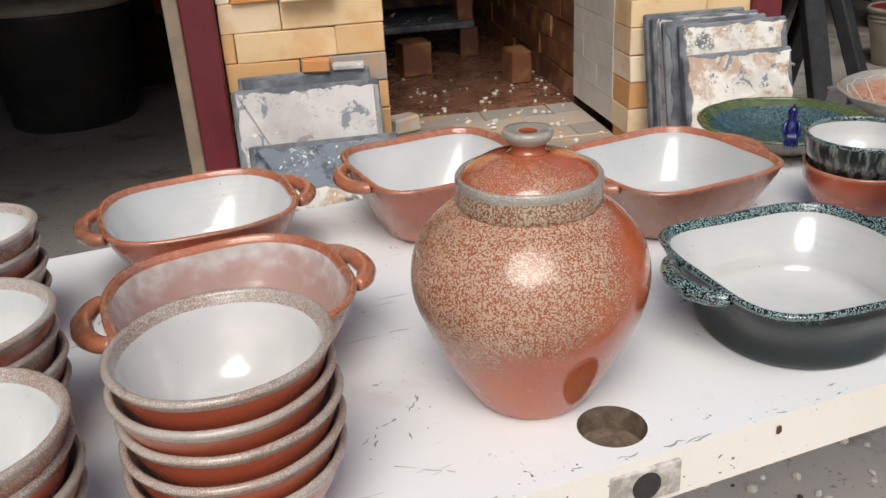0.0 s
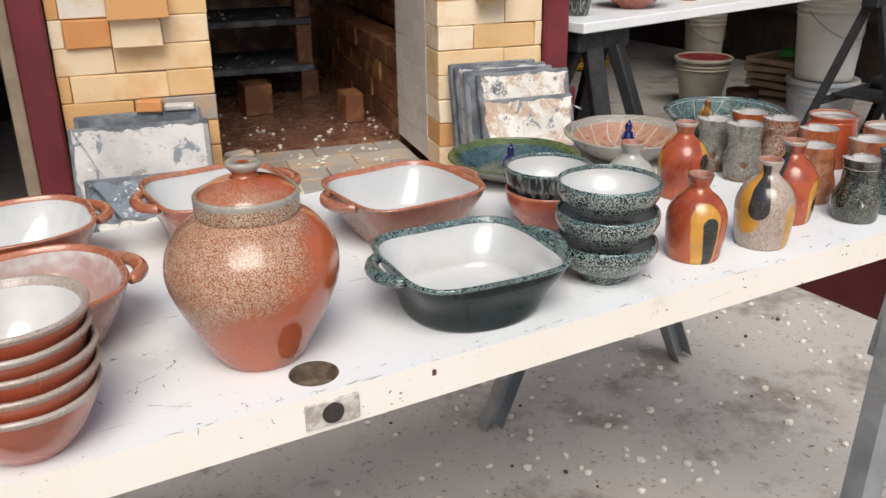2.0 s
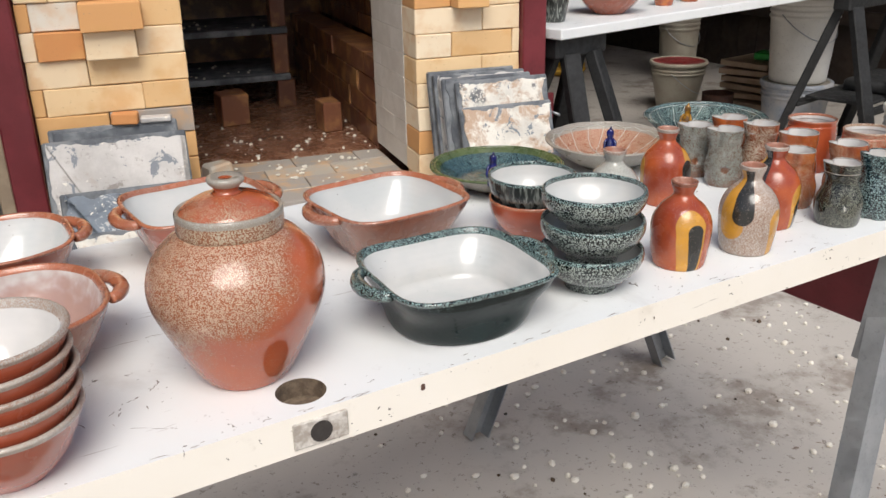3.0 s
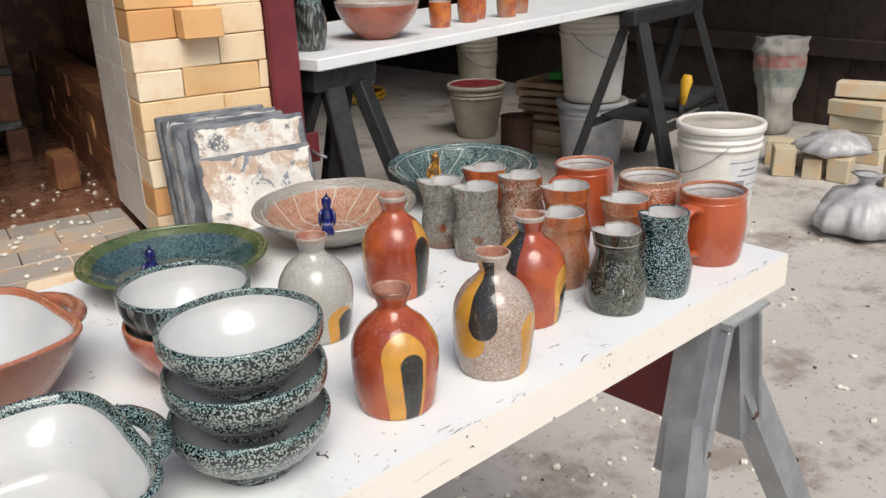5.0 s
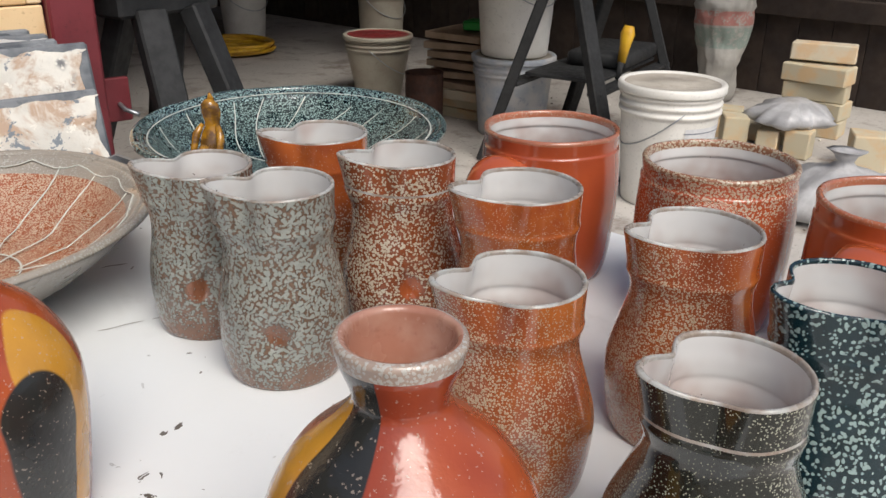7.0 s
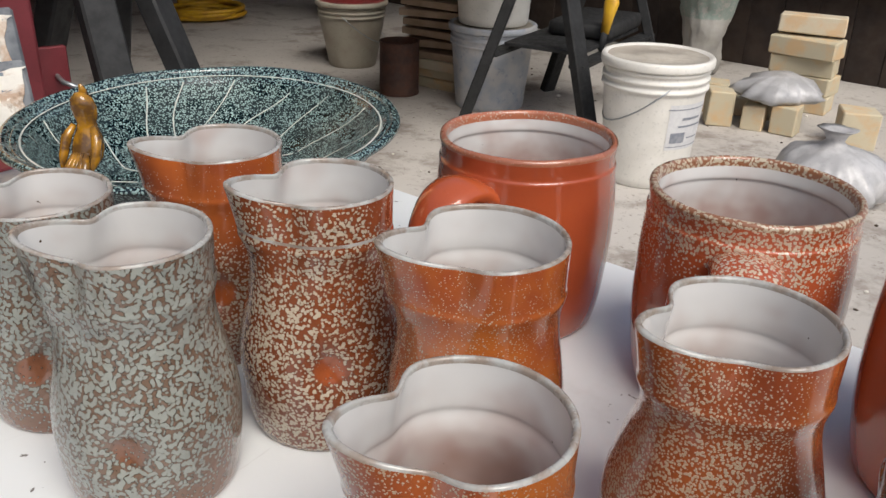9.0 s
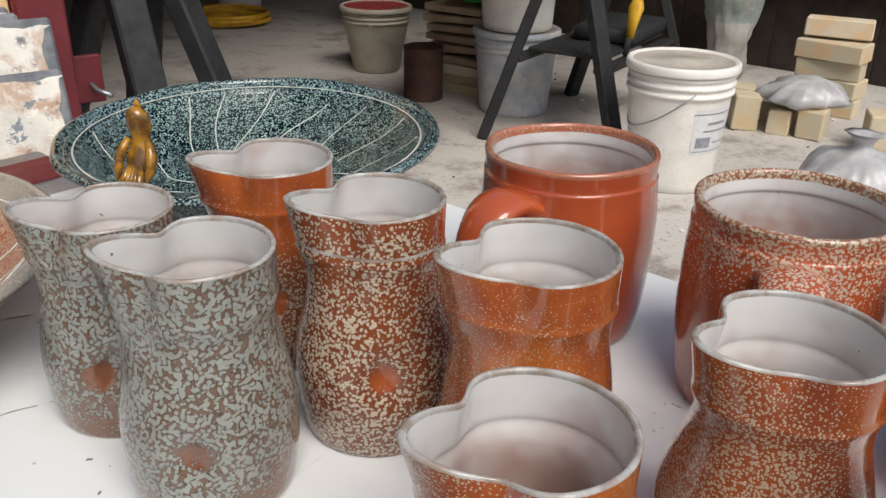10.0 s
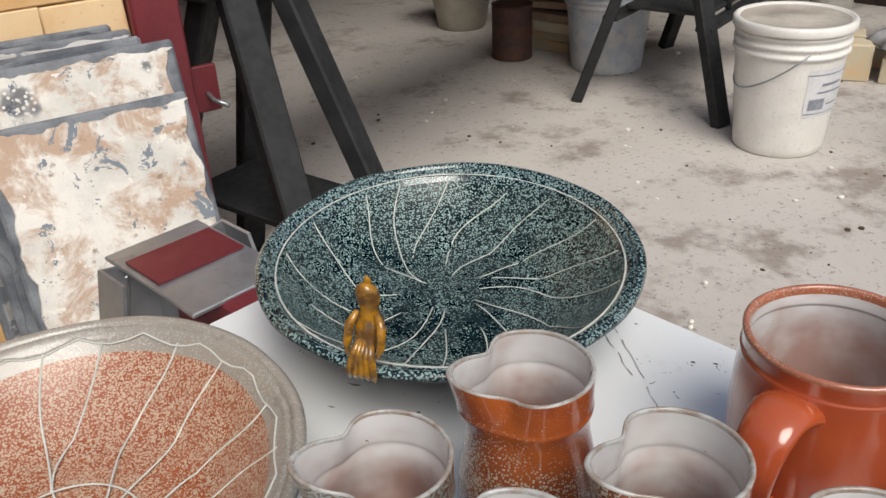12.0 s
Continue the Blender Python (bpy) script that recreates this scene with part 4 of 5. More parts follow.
AMBER, INK = (0.60, 0.29, 0.035), (0.022, 0.022, 0.02)
RED_GROUND = ((0.26, 0.045, 0.02), (0.42, 0.09, 0.027), None)
PALE_GROUND = ((0.30, 0.20, 0.15), (0.40, 0.33, 0.28), (0.46, 0.41, 0.36))
GREY_GROUND = ((0.33, 0.33, 0.30), (0.39, 0.38, 0.34), (0.44, 0.44, 0.40))


def facing(x, y):
    """The angle at which a pot at x, y shows to someone at the table's front."""
    return math.degrees(math.atan2(-0.31 - y, 0.25 - x))


def drops(*rows):
    return [(a, r, h, AMBER if tone == "a" else INK) for a, r, h, tone in rows]


x, y = 0.505, 0.073
f = facing(x, y)
bottle(x, y, motif_glaze("red_bottle_drops", *RED_GROUND, drops((f + 8, 0.0185, 0.057, "a"), (f + 17, 0.0098, 0.050, "i"), (f + 95, 0.015, 0.062, "a"), (f + 115, 0.010, 0.055, "i"), (f - 130, 0.015, 0.055, "a"))), m_rim_brown, "rust-red bottle with amber and black drop motif", size=0.99)
x, y = 0.607, 0.059
f = facing(x, y)
bottle(x, y, motif_glaze("pale_bottle_drops", *PALE_GROUND, drops((f - 42, -0.0165, 0.038, "a"), (f - 18, -0.0125, 0.054, "i"), (f + 62, 0.014, 0.045, "a"), (f + 85, 0.010, 0.035, "i"), (f - 150, 0.013, 0.05, "a"))), m_rim, "pale speckled bottle with amber and black drops", size=1.038)
x, y = 0.658, 0.252
f = facing(x, y)
bottle(x, y, motif_glaze("red_bottle_side_drops", *RED_GROUND, drops((f + 68, 0.015, 0.068, "a"), (f + 52, 0.0125, 0.055, "i"), (f - 88, 0.014, 0.055, "a"), (f + 170, 0.013, 0.05, "a"))), m_rim, "rust-red bottle with a tall black drop", size=1.04)
x, y = 0.705, 0.103
f = facing(x, y)
bottle(x, y, motif_glaze("orange_bottle_drops", *RED_GROUND, drops((f - 66, -0.018, 0.035, "a"), (f - 44, -0.0135, 0.045, "i"), (f + 68, 0.016, 0.045, "a"), (f + 74, 0.011, 0.030, "i"), (f + 180, 0.013, 0.05, "a"))), m_rim, "rust-orange bottle with black drops behind the pale bottle", size=1.035)
x, y = 0.538, 0.230
f = facing(x, y)
bottle(x, y, motif_glaze("grey_bottle_drops", *GREY_GROUND, drops((f + 34, 0.0145, 0.023, "a"), (f + 46, 0.0095, 0.022, "i"), (f - 110, 0.013, 0.03, "a"))), m_rim, "grey salt-glazed bottle with a small black drop", size=0.97)


def jug_warp(spout=140.0, pinch=1.0, h=0.086, dents=((230, 0.033), (50, 0.033)), sway=0.0):
    """Draws the lip out into a spout, with a deep thumb pinch to either side of it, and presses dents into the belly."""
    a0 = radians(spout)

    def warp(p):
        r = math.hypot(p.x, p.y)
        if r < 1e-6:
            return p
        a = math.atan2(p.y, p.x)
        d = (a - a0 + math.pi) % (2 * math.pi) - math.pi
        k = min(1.0, max(0.0, (p.z - 0.046) / (h - 0.046))) ** 1.5
        lobe = math.exp(-(d / 0.40) ** 2)
        nips = math.exp(-((d - 0.88) / 0.33) ** 2) + math.exp(-((d + 0.88) / 0.33) ** 2)
        f = 1 + k * (0.27 * lobe - 0.21 * pinch * nips)
        for da, dz in dents:
            e = (a - radians(da) + math.pi) % (2 * math.pi) - math.pi
            f -= 0.20 * math.exp(-((e * r / 0.0068) ** 2 + ((p.z - dz) / 0.0078) ** 2))
        lift = k * (0.0022 * lobe - 0.0016 * nips)
        return Vector((p.x * f + sway * p.z, p.y * f, p.z + lift))
    return warp


JUG = [(0.0245, 0.0), (0.0262, 0.004), (0.0282, 0.018), (0.0285, 0.032), (0.0265, 0.046), (0.0246, 0.057), (0.0243, 0.064), (0.0249, 0.068), (0.0257, 0.0712), (0.0254, 0.0735), (0.0255, 0.080), (0.0257, 0.0865)]


def jug(x, y, mat, rim, lining, label, scale=1.0, tall=1.0, spout=140.0, foot=1.0, dents=((230, 0.033), (50, 0.033)), pinch=1.0):
    prof = [(r * (scale + (foot - scale) * min(1.0, max(0.0, (0.062 - z) / 0.03))), z * tall) for r, z in JUG]
    rows = vessel(prof, 0.0017, 0.006, lip=0.30)
    # the inside runs straight down from the lip
    neck = 0.0220 * scale
    rows = [(min(r, neck + max(0.0, r - neck) * min(1.0, max(0.0, (z / tall - 0.030) / 0.052))), z, mt) if mt == 2 else (r, z, mt) for r, z, mt in rows]
    lit = 0.0735 * tall
    rows = [(r, z, 1 if mt == 0 and mat in (m_jug_salt, m_jug_dark) and abs(z - lit) < 0.0004 else mt) for r, z, mt in rows]
    warp = jug_warp(spout, pinch, 0.0865 * tall, dents)
    lip = next(i for i, q in enumerate(rows) if q[2] == 1 and q[1] > 0.082 * tall)
    deep = next(i for i, q in enumerate(rows) if i > lip and q[2] == 2)
    ob = empty("jug", at(x, y), label, "jug", "small pouring jugs on the table")
    part("body", lathe(rows[:lip + 1], 128, warp), [mat, rim], ob)
    part("lip", lathe([(r, z, 0) for r, z, _ in rows[lip:deep + 1]], 128, warp), rim, ob, "thin pinched pouring lip")
    part("lining", lathe([(r, z, 0) for r, z, _ in rows[deep:]], 128, warp), lining, ob, "pale glazed lining")
    return ob


jug(0.798, 0.325, m_jug_grey, m_lip, m_grey_in, "small grey salt-glazed jug with a pinched lip", 0.97, 0.94, 145, 0.97, ((234, 0.030), (50, 0.033)))
jug(0.795, 0.263, m_jug_grey, m_lip, m_grey_in, "small grey mottled jug with a thumb dent", 0.96, 1.0, 142, 1.01, ((222, 0.027), (50, 0.033)))
jug(0.857, 0.248, m_jug_salt, m_lip, m_grey_in, "brown jug crusted with cream salt speckle", 0.95, 1.035, 150, 1.05)
jug(0.866, 0.317, m_jug_rust, m_lip, m_grey_in, "rust-brown jug behind the salt-speckled one", 0.985, 0.985, 148)
jug(0.865, 0.186, m_jug_orange, m_lip, m_grey_in, "orange-brown jug with a speckled collar", 1.02, 1.0, 152, 1.0)
jug(0.799, 0.139, m_jug_orange, m_lip, m_grey_in, "orange jug with a wide pinched lip", 0.95, 0.93, 148, 1.07, ((225, 0.024), (50, 0.033)))
jug(0.871, 0.108, m_jug_orange, m_lip, m_grey_in, "orange salt-glazed jug with grey lining", 0.95, 0.995, 152, 1.04)
jug(0.785, 0.056, m_jug_dark, m_lip, m_grey_in, "black speckled jug with a round belly", 0.86, 0.97, 145, 1.09)
jug(0.851, 0.045, m_jug_teal, m_jug_teal, m_grey_in, "dark teal jug with white mottling", 0.96, 1.02, 152, 1.07, ((200, 0.0), (50, 0.033)))

MUG = [(0.0325, 0.0), (0.0345, 0.004), (0.0368, 0.016), (0.0385, 0.036), (0.0385, 0.056), (0.0376, 0.070), (0.0375, 0.0735), (0.0368, 0.0755), (0.0374, 0.082)]


def mug(x, y, mat, rim, label, handle=175.0):
    ob = empty("mug", at(x, y), label, "mug", "mugs on the table")
    part("body", lathe(vessel(MUG, 0.0030, 0.006, lip=0.45), 96), [mat, rim, m_grey_in], ob)
    path = spline([(0.034, 0.0655), (0.046, 0.0705), (0.058, 0.0665), (0.0655, 0.053), (0.064, 0.036), (0.053, 0.022), (0.036, 0.015)], 6)
    c, s = math.cos(radians(handle)), math.sin(radians(handle))
    n = len(path)
    radii = [0.0128 - 0.0046 * min(1.0, i / n * 1.7) + 0.004 * max(0.0, i / n - 0.8) * 5 for i in range(n)]
    part("handle", tube([(p.x * c, p.x * s, p.y) for p in path], radii, 18, 0.46), mat, ob, "pulled strap handle")
    return ob


mug(0.969, 0.242, m_mug, m_rim_orange, "orange-red mug with a grey lining and strap handle", 180)
mug(0.974, 0.146, m_mug_salt, m_collar, "rust mug with a salt-speckled rim", 201)
mug(0.970, 0.059, m_mug, m_rim_orange, "orange-red mug near the table's end", 178)

# the lidded jar
jar = empty("lidded_jar", at(-0.028, 0.111), "large rust-orange salt-glazed jar with a lid", "jar")
JAR = [(0.0375, 0.0), (0.041, 0.004), (0.050, 0.018), (0.0665, 0.050), (0.0775, 0.077), (0.0805, 0.098), (0.0755, 0.119), (0.062, 0.136), (0.0500, 0.1445), (0.0465, 0.1465)]
rows = vessel(JAR, 0.005, 0.008, rim_mat=0)
part("body", lathe(rows, 96), [m_jar, m_jar, m_white_in], jar)
part("collar", lathe([(0.0420, 0.1455, 0), (0.0460, 0.1455, 0), (0.0475, 0.1475, 0), (0.0478, 0.153, 0), (0.0476, 0.1602, 1), (0.0480, 0.1622, 1), (0.0478, 0.1652, 1), (0.0466, 0.1668, 1), (0.0450, 0.1664, 1), (0.0420, 0.162, 0), (0.0420, 0.1455, 0)], 96), [m_collar, m_plate_rim], jar, "cream crusted collar")
lid = part("lid", lathe([(0.0, 0.158, 0), (0.043, 0.158, 0), (0.0447, 0.1645, 0), (0.0435, 0.1668, 0), (0.038, 0.1712, 0), (0.030, 0.1755, 0), (0.021, 0.1785, 0), (0.014, 0.1800, 0), (0.0, 0.1803, 0)], 96), m_lid, jar, "domed orange lid")
part("knob", lathe([(0.0, 0.1795, 0), (0.0140, 0.1798, 0), (0.0112, 0.1815, 0), (0.0106, 0.1835, 0), (0.0125, 0.1865, 1), (0.0155, 0.1895, 1), (0.0166, 0.1925, 1), (0.0158, 0.1945, 1), (0.0125, 0.1948, 1), (0.006, 0.1935, 0), (0.0, 0.1930, 0)], 48), [m_lid, m_plate_rim], lid, "flared knob with an ash-grey rim")

# stacked bowls
BOWL = [(0.029, 0.0), (0.033, 0.004), (0.045, 0.018), (0.0545, 0.036), (0.0595, 0.049), (0.0612, 0.0525), (0.0625, 0.0548)]


def bowl(x, y, z, mat, rim, lining, label, group, prof=BOWL, tilt=(0, 0), turn=0.0, thick=0.0052, category="bowl"):
    bm = lathe(vessel(prof, thick, 0.007, lip=0.8), 72)
    return thing("bowl", bm, [mat, rim, lining], pose(x, y, z, tilt[0], tilt[1], turn), label, category, group)


for i in range(5):
    bowl(-0.240 + 0.0012 * (i % 3), 0.060 + 0.0024 * i - 0.001 * (i % 2), TOP + 0.0158 * i, m_bowl, m_rim, m_white_in, "rust-red bowl with an ashen rim in a stack" if i < 4 else "top bowl of a stack, white glaze inside", "stack of five red bowls", tilt=(0, 0), turn=71 * i)
for j, (x, y, count) in enumerate(((-0.382, 0.068, 4), (-0.390, 0.196, 4), (-0.405, 0.358, 4))):
    for i in range(count):
        bowl(x + 0.0015 * (i % 2), y + 0.001 * (i % 3), TOP + (0.0158 + 0.001 * j) * i, m_bowl_grey if (i + j) % 2 else m_bowl, m_rim, m_white_cool, "speckled brown bowl in a stack at the table's end", "stacks of brown bowls", turn=53 * i + 20 * j)
DARKBOWL = [(0.030, 0.0), (0.031, 0.005), (0.036, 0.010), (0.049, 0.020), (0.0575, 0.033), (0.0592, 0.041), (0.0585, 0.046)]
for i in range(3):
    bowl(0.375 + 0.001 * i, 0.084 + 0.001 * i, TOP + 0.0342 * i, m_teal_bowl, m_teal_rim, m_white_cool, "dark teal speckled bowl with a white lining in a stack", "stack of three dark bowls", DARKBOWL, turn=80 * i, thick=0.0036)
SIDEBOWL = [(0.030, 0.0), (0.032, 0.004), (0.044, 0.016), (0.0545, 0.034), (0.0575, 0.047), (0.0578, 0.0535)]
bowl(0.416, 0.249, TOP, m_bowl, m_rim_orange, m_white_cool, "plain rust-red bowl under a striped bowl", "pair of stacked bowls", SIDEBOWL, thick=0.0036)
bowl(0.415, 0.250, TOP + 0.0310, m_stripe, m_teal_rim, m_white_cool, "dark grey striped bowl with a white lining", "pair of stacked bowls", SIDEBOWL, thick=0.0036)


# casseroles: lathe forms drawn out to soft squares, with two lug handles
def casserole(x, y, half, high, power, mats, label, turn=0.0, foot=0.62, lug=1.0, lug_mat=None, stretch=(1.0, 1.0)):
    ob = empty("casserole", at(x, y, TOP, turn), label, "casserole", "casserole dishes on the table")
    prof = [(half * foot, 0.0), (half * (foot + 0.05), 0.003), (half * 0.83, high * 0.42), (half * 0.95, high * 0.78), (half * 0.985, high * 0.93), (half * 1.0, high - 0.003)]

    def warp(p):
        r = math.hypot(p.x, p.y)
        if r < 1e-6:
            return p
        k = 2 + (power - 2) * min(1.0, max(0.0, p.z / high)) ** 0.7
        c, s = abs(p.x / r), abs(p.y / r)
        f = (c ** k + s ** k) ** (-1 / k)
        wave = 1 + 0.012 * math.sin(2 * math.atan2(p.y, p.x) + 1.0)
        return Vector((p.x * f * wave * stretch[0], p.y * f * wave * stretch[1], p.z))
    part("body", lathe(vessel(prof, 0.0055, 0.007, lip=0.5), 96, warp), mats, ob)
    for sx in (-1, 1):
        pts = spline([(0.97, -0.036), (1.06, -0.030), (1.145, -0.014), (1.16, 0.0), (1.145, 0.014), (1.06, 0.030), (0.97, 0.036)], 4)
        path = [(sx * half * stretch[0] * (1 + (p.x - 1) * lug), p.y, high * (0.90 - 0.10 * (p.x - 1))) for p in pts]
        radii = [0.0060 + 0.0020 * math.sin(math.pi * i / (len(path) - 1)) for i in range(len(path))]
        part("handle", tube(path, radii, 12, 0.9), lug_mat or mats[1], ob, "looped lug handle")
    return ob


casserole(-0.211, 0.443, 0.089, 0.0695, 3.0, [m_cass, m_rim_orange, m_white_cool], "rust-orange oval casserole with a white lining", 2, stretch=(1.02, 1.0))
casserole(-0.214, 0.240, 0.089, 0.071, 2.6, [m_cass_brown, m_rim_orange, m_grey_in], "brown casserole with orange rim and thick lugs", 3, stretch=(1.02, 1.08))
casserole(0.031, 0.437, 0.088, 0.075, 5.0, [m_cass, m_rim_orange, m_white_cool], "square rust-orange casserole with a white lining", 3)
casserole(0.243, 0.333, 0.091, 0.068, 4.4, [m_cass_brown, m_rim_orange, m_white_cool], "square brown casserole with an ashen rim", 4)
casserole(0.203, 0.103, 0.092, 0.063, 4.4, [m_teal, m_teal_rim, m_white_cool], "square dark teal casserole with a white lining", -4.5, foot=0.74)


# shallow leaf dishes with a small bird on the rim
def leaf_dish(x, y, r, high, mats, bird_mat, bird_at, label, veins=True, turn=0.0, bird_label="", fan=0.0, oval=1.0, scallop=False, line=0.00058):
    ob = empty("leaf_dish", at(x, y), label, "dish", "wide shallow dishes on the table")
    prof = [(r * 0.42, 0.0), (r * 0.45, 0.004), (r * 0.62, high * 0.25), (r * 0.84, high * 0.62), (r * 0.97, high * 0.93), (r, high - 0.0035)]
    def stretch(p):
        k = (p.x + p.y) * (oval - 1) / 2
        return Vector((p.x + k, p.y + k, p.z))
    part("body", lathe(vessel(prof, 0.006, 0.008, inner_mat=2, lip=0.8), 144, stretch), mats, ob)

    def floor_z(q):
        run = spline(prof, 5)
        pts = [(max(p.x - 0.006, 0), p.y) for p in run if p.y > 0.011]
        if q <= pts[0][0]:
            return 0.0082 + 0.003 * (q / pts[0][0])
        for (r0, z0), (r1, z1) in zip(pts, pts[1:]):
            if q <= r1:
                return z0 + (z1 - z0) * (q - r0) / max(r1 - r0, 1e-6)
        return pts[-1][1]
    if veins:
        rngv = random.Random(int(x * 1000))
        hub = (math.cos(radians(fan)) * r * 0.16, math.sin(radians(fan)) * r * 0.16)
        for i in range(17):
            a = radians(turn) + 2 * math.pi * i / 17 + rngv.uniform(-0.06, 0.06)
            end = (r * 0.88 * math.cos(a), r * 0.88 * math.sin(a))
            start = rngv.uniform(0.12, 0.45)
            bend = rngv.uniform(0.10, 0.22)
            pts = []
            for j in range(15):
                t = start + (1 - start) * j / 14
                px, py = hub[0] + (end[0] - hub[0]) * t, hub[1] + (end[1] - hub[1]) * t
                w = bend * math.sin(math.pi * t) * r * 0.9 + 0.0022 * math.sin(9 * t + i * 2.1)
                px, py = px - math.sin(a) * w, py + math.cos(a) * w
                pts.append(stretch(Vector((px, py, floor_z(math.hypot(px, py)) + 0.0003))))
            part("vein", tube(pts, [line * (0.75 + 0.35 * abs(math.sin(j * 1.7 + i))) for j in range(15)], 6, 0.6), m_incised, ob, "pale incised leaf vein")
        ring = [(r * 0.90 * math.cos(2 * math.pi * k / 72), r * 0.90 * math.sin(2 * math.pi * k / 72)) for k in range(73)]
        if scallop:
            ring = [(px * (1 - 0.035 * abs(math.sin(k * math.pi * 17 / 72 + 0.4))), py * (1 - 0.035 * abs(math.sin(k * math.pi * 17 / 72 + 0.4)))) for k, (px, py) in enumerate(ring)]
            bm = bmesh.new()
            edge_in = [bm.verts.new(stretch(Vector((px, py, floor_z(math.hypot(px, py)) + 0.0007)))) for px, py in ring[:-1]]
            edge_mid = [bm.verts.new(stretch(Vector((r * 0.945 * math.cos(2 * math.pi * k / 72), r * 0.945 * math.sin(2 * math.pi * k / 72), floor_z(r * 0.938) + 0.0005)))) for k in range(72)]
            for k in range(72):
                bm.faces.new((edge_in[k], edge_mid[k], edge_mid[(k + 1) % 72], edge_in[(k + 1) % 72]))
            part("rim_band", bm, m_plate_rim, ob, "grey scalloped band inside the rim")
        bm = tube([stretch(Vector((px, py, floor_z(math.hypot(px, py)) + 0.0005))) for px, py in ring], line * 1.25, 6, 0.6, None, False)
        part("rim_line", bm, m_incised, ob, "pale incised line inside the rim")
        if fan < 0:
            for q in (0.20, 0.31):
                loop = [(r * q * math.cos(2 * math.pi * k / 48), r * q * math.sin(2 * math.pi * k / 48)) for k in range(49)]
                part("ring_line", tube([(px, py, floor_z(r * q) + 0.0003) for px, py in loop], 0.0006, 6, 0.6, None, False), m_incised, ob, "pale ring at the leaf's heart")
    if bird_mat:
        a = radians(bird_at)
        m = Matrix.Translation(stretch(Vector((0.93 * r * math.cos(a), 0.93 * r * math.sin(a), high + 0.009)))) @ pose(0, 0, 0, 0, 0, bird_at) @ Matrix.Scale(0.80, 4)
        bm = lathe([(0, -0.006, 0), (0.0060, -0.005, 0), (0.0088, 0.0, 0), (0.0094, 0.006, 0), (0.0082, 0.012, 0), (0.0060, 0.017, 0), (0.0056, 0.020, 0), (0.0068, 0.024, 0), (0.0074, 0.029, 0), (0.0062, 0.034, 0), (0.0030, 0.037, 0), (0, 0.0378, 0)], 24,
                   lambda p: Vector((p.x * 0.85 - 0.0035 * math.sin(p.z * 80), p.y, p.z)))
        b2 = tube([(-0.004, 0, 0.034), (-0.0025, 0.0008, 0.0385), (-0.001, 0.001, 0.042)], [0.0032, 0.0022, 0.0007], 8)
        # folded wings and the fanned tail that hangs over the rim
        for sy in (-1, 1):
            tube([(0.0, sy * 0.006, 0.019), (0.003, sy * 0.0098, 0.012), (0.007, sy * 0.0105, 0.002), (0.0105, sy * 0.0095, -0.004)], [0.0016, 0.003, 0.0026, 0.0010], 8, bm=b2)
        for k in range(5):
            q = (k - 2) * 0.0033
            tube([(0.005, q * 0.5, 0.004), (0.0105, q * 0.8, -0.003), (0.0135, q * 1.15, -0.013), (0.0125, q * 1.2, -0.019)], [0.0022, 0.0026, 0.0024, 0.0012], 8, bm=b2)
        me = bpy.data.meshes.new("t")
        b2.to_mesh(me)
        b2.free()
        bm.from_mesh(me)
        bpy.data.meshes.remove(me)
        part("bird", bm, bird_mat, ob, bird_label, m)
    return ob


leaf_dish(0.959, 0.454, 0.1085, 0.0505, [m_plate_teal, m_teal_rim, m_plate_teal], m_amber, 204, "dark teal speckled dish with incised leaf veins", fan=60, bird_label="glossy amber bird on the rim", oval=1.11, line=0.00045)
leaf_dish(0.7225, 0.4475, 0.1040, 0.0475, [m_plate_rim, m_plate_rim, m_plate_orange], m_blue, 230, "orange leaf dish with a grey rim and pale veins", fan=-80, turn=8, bird_label="cobalt blue bird on the rim", oval=1.11, scallop=True)
leaf_dish(0.504, 0.458, 0.1050, 0.0375, [m_plate_rim, m_plate_olive, m_plate_green], m_blue, 232, "green dish with a teal speckled centre", veins=False, bird_label="cobalt blue bird on the rim")


# ---- the second table and what stands on it ----
SHELF = pose(1.310, 1.300, 0, 0, 0, 9.0)
ob = thing("work_table", box(2.4, 0.62, 0.030, 0.003, at=(1.2, 0.31, 0.722)), m_table, SHELF, "cream-edged board table on black sawhorses", "table", smooth=False)
VASE = [(0.020, 0.0), (0.024, 0.003), (0.029, 0.03), (0.031, 0.06), (0.026, 0.09), (0.024, 0.10)]
thing("vase", lathe(vessel([(r * 1.35, z * 1.2) for r, z in VASE], 0.004, 0.008), 48), [m_stripe, m_teal_rim, m_grey_in], pose(1.405, 1.455, 0.7525), "dark striped vase on the board table", "vase")
thing("bowl", lathe(vessel([(0.045, 0.0), (0.05, 0.004), (0.085, 0.035), (0.11, 0.075), (0.118, 0.10)], 0.006, 0.01), 64), [m_cass, m_rim, m_white_in], pose(1.665, 1.505, 0.7525), "large orange and grey bowl on the board table", "bowl")
for x, y in ((1.95, 1.555), (2.10, 1.585), (2.18, 1.63), (2.28, 1.585), (2.40, 1.64)):
    thing("cup", lathe(vessel([(0.027, 0), (0.030, 0.003), (0.034, 0.03), (0.034, 0.075)], 0.003, 0.006), 40), [m_jug_orange, m_rim, m_grey_in], pose(x, y, 0.7525, 0, 0, x * 300), "small orange cup on the board table", "cup", "cups on the board table")


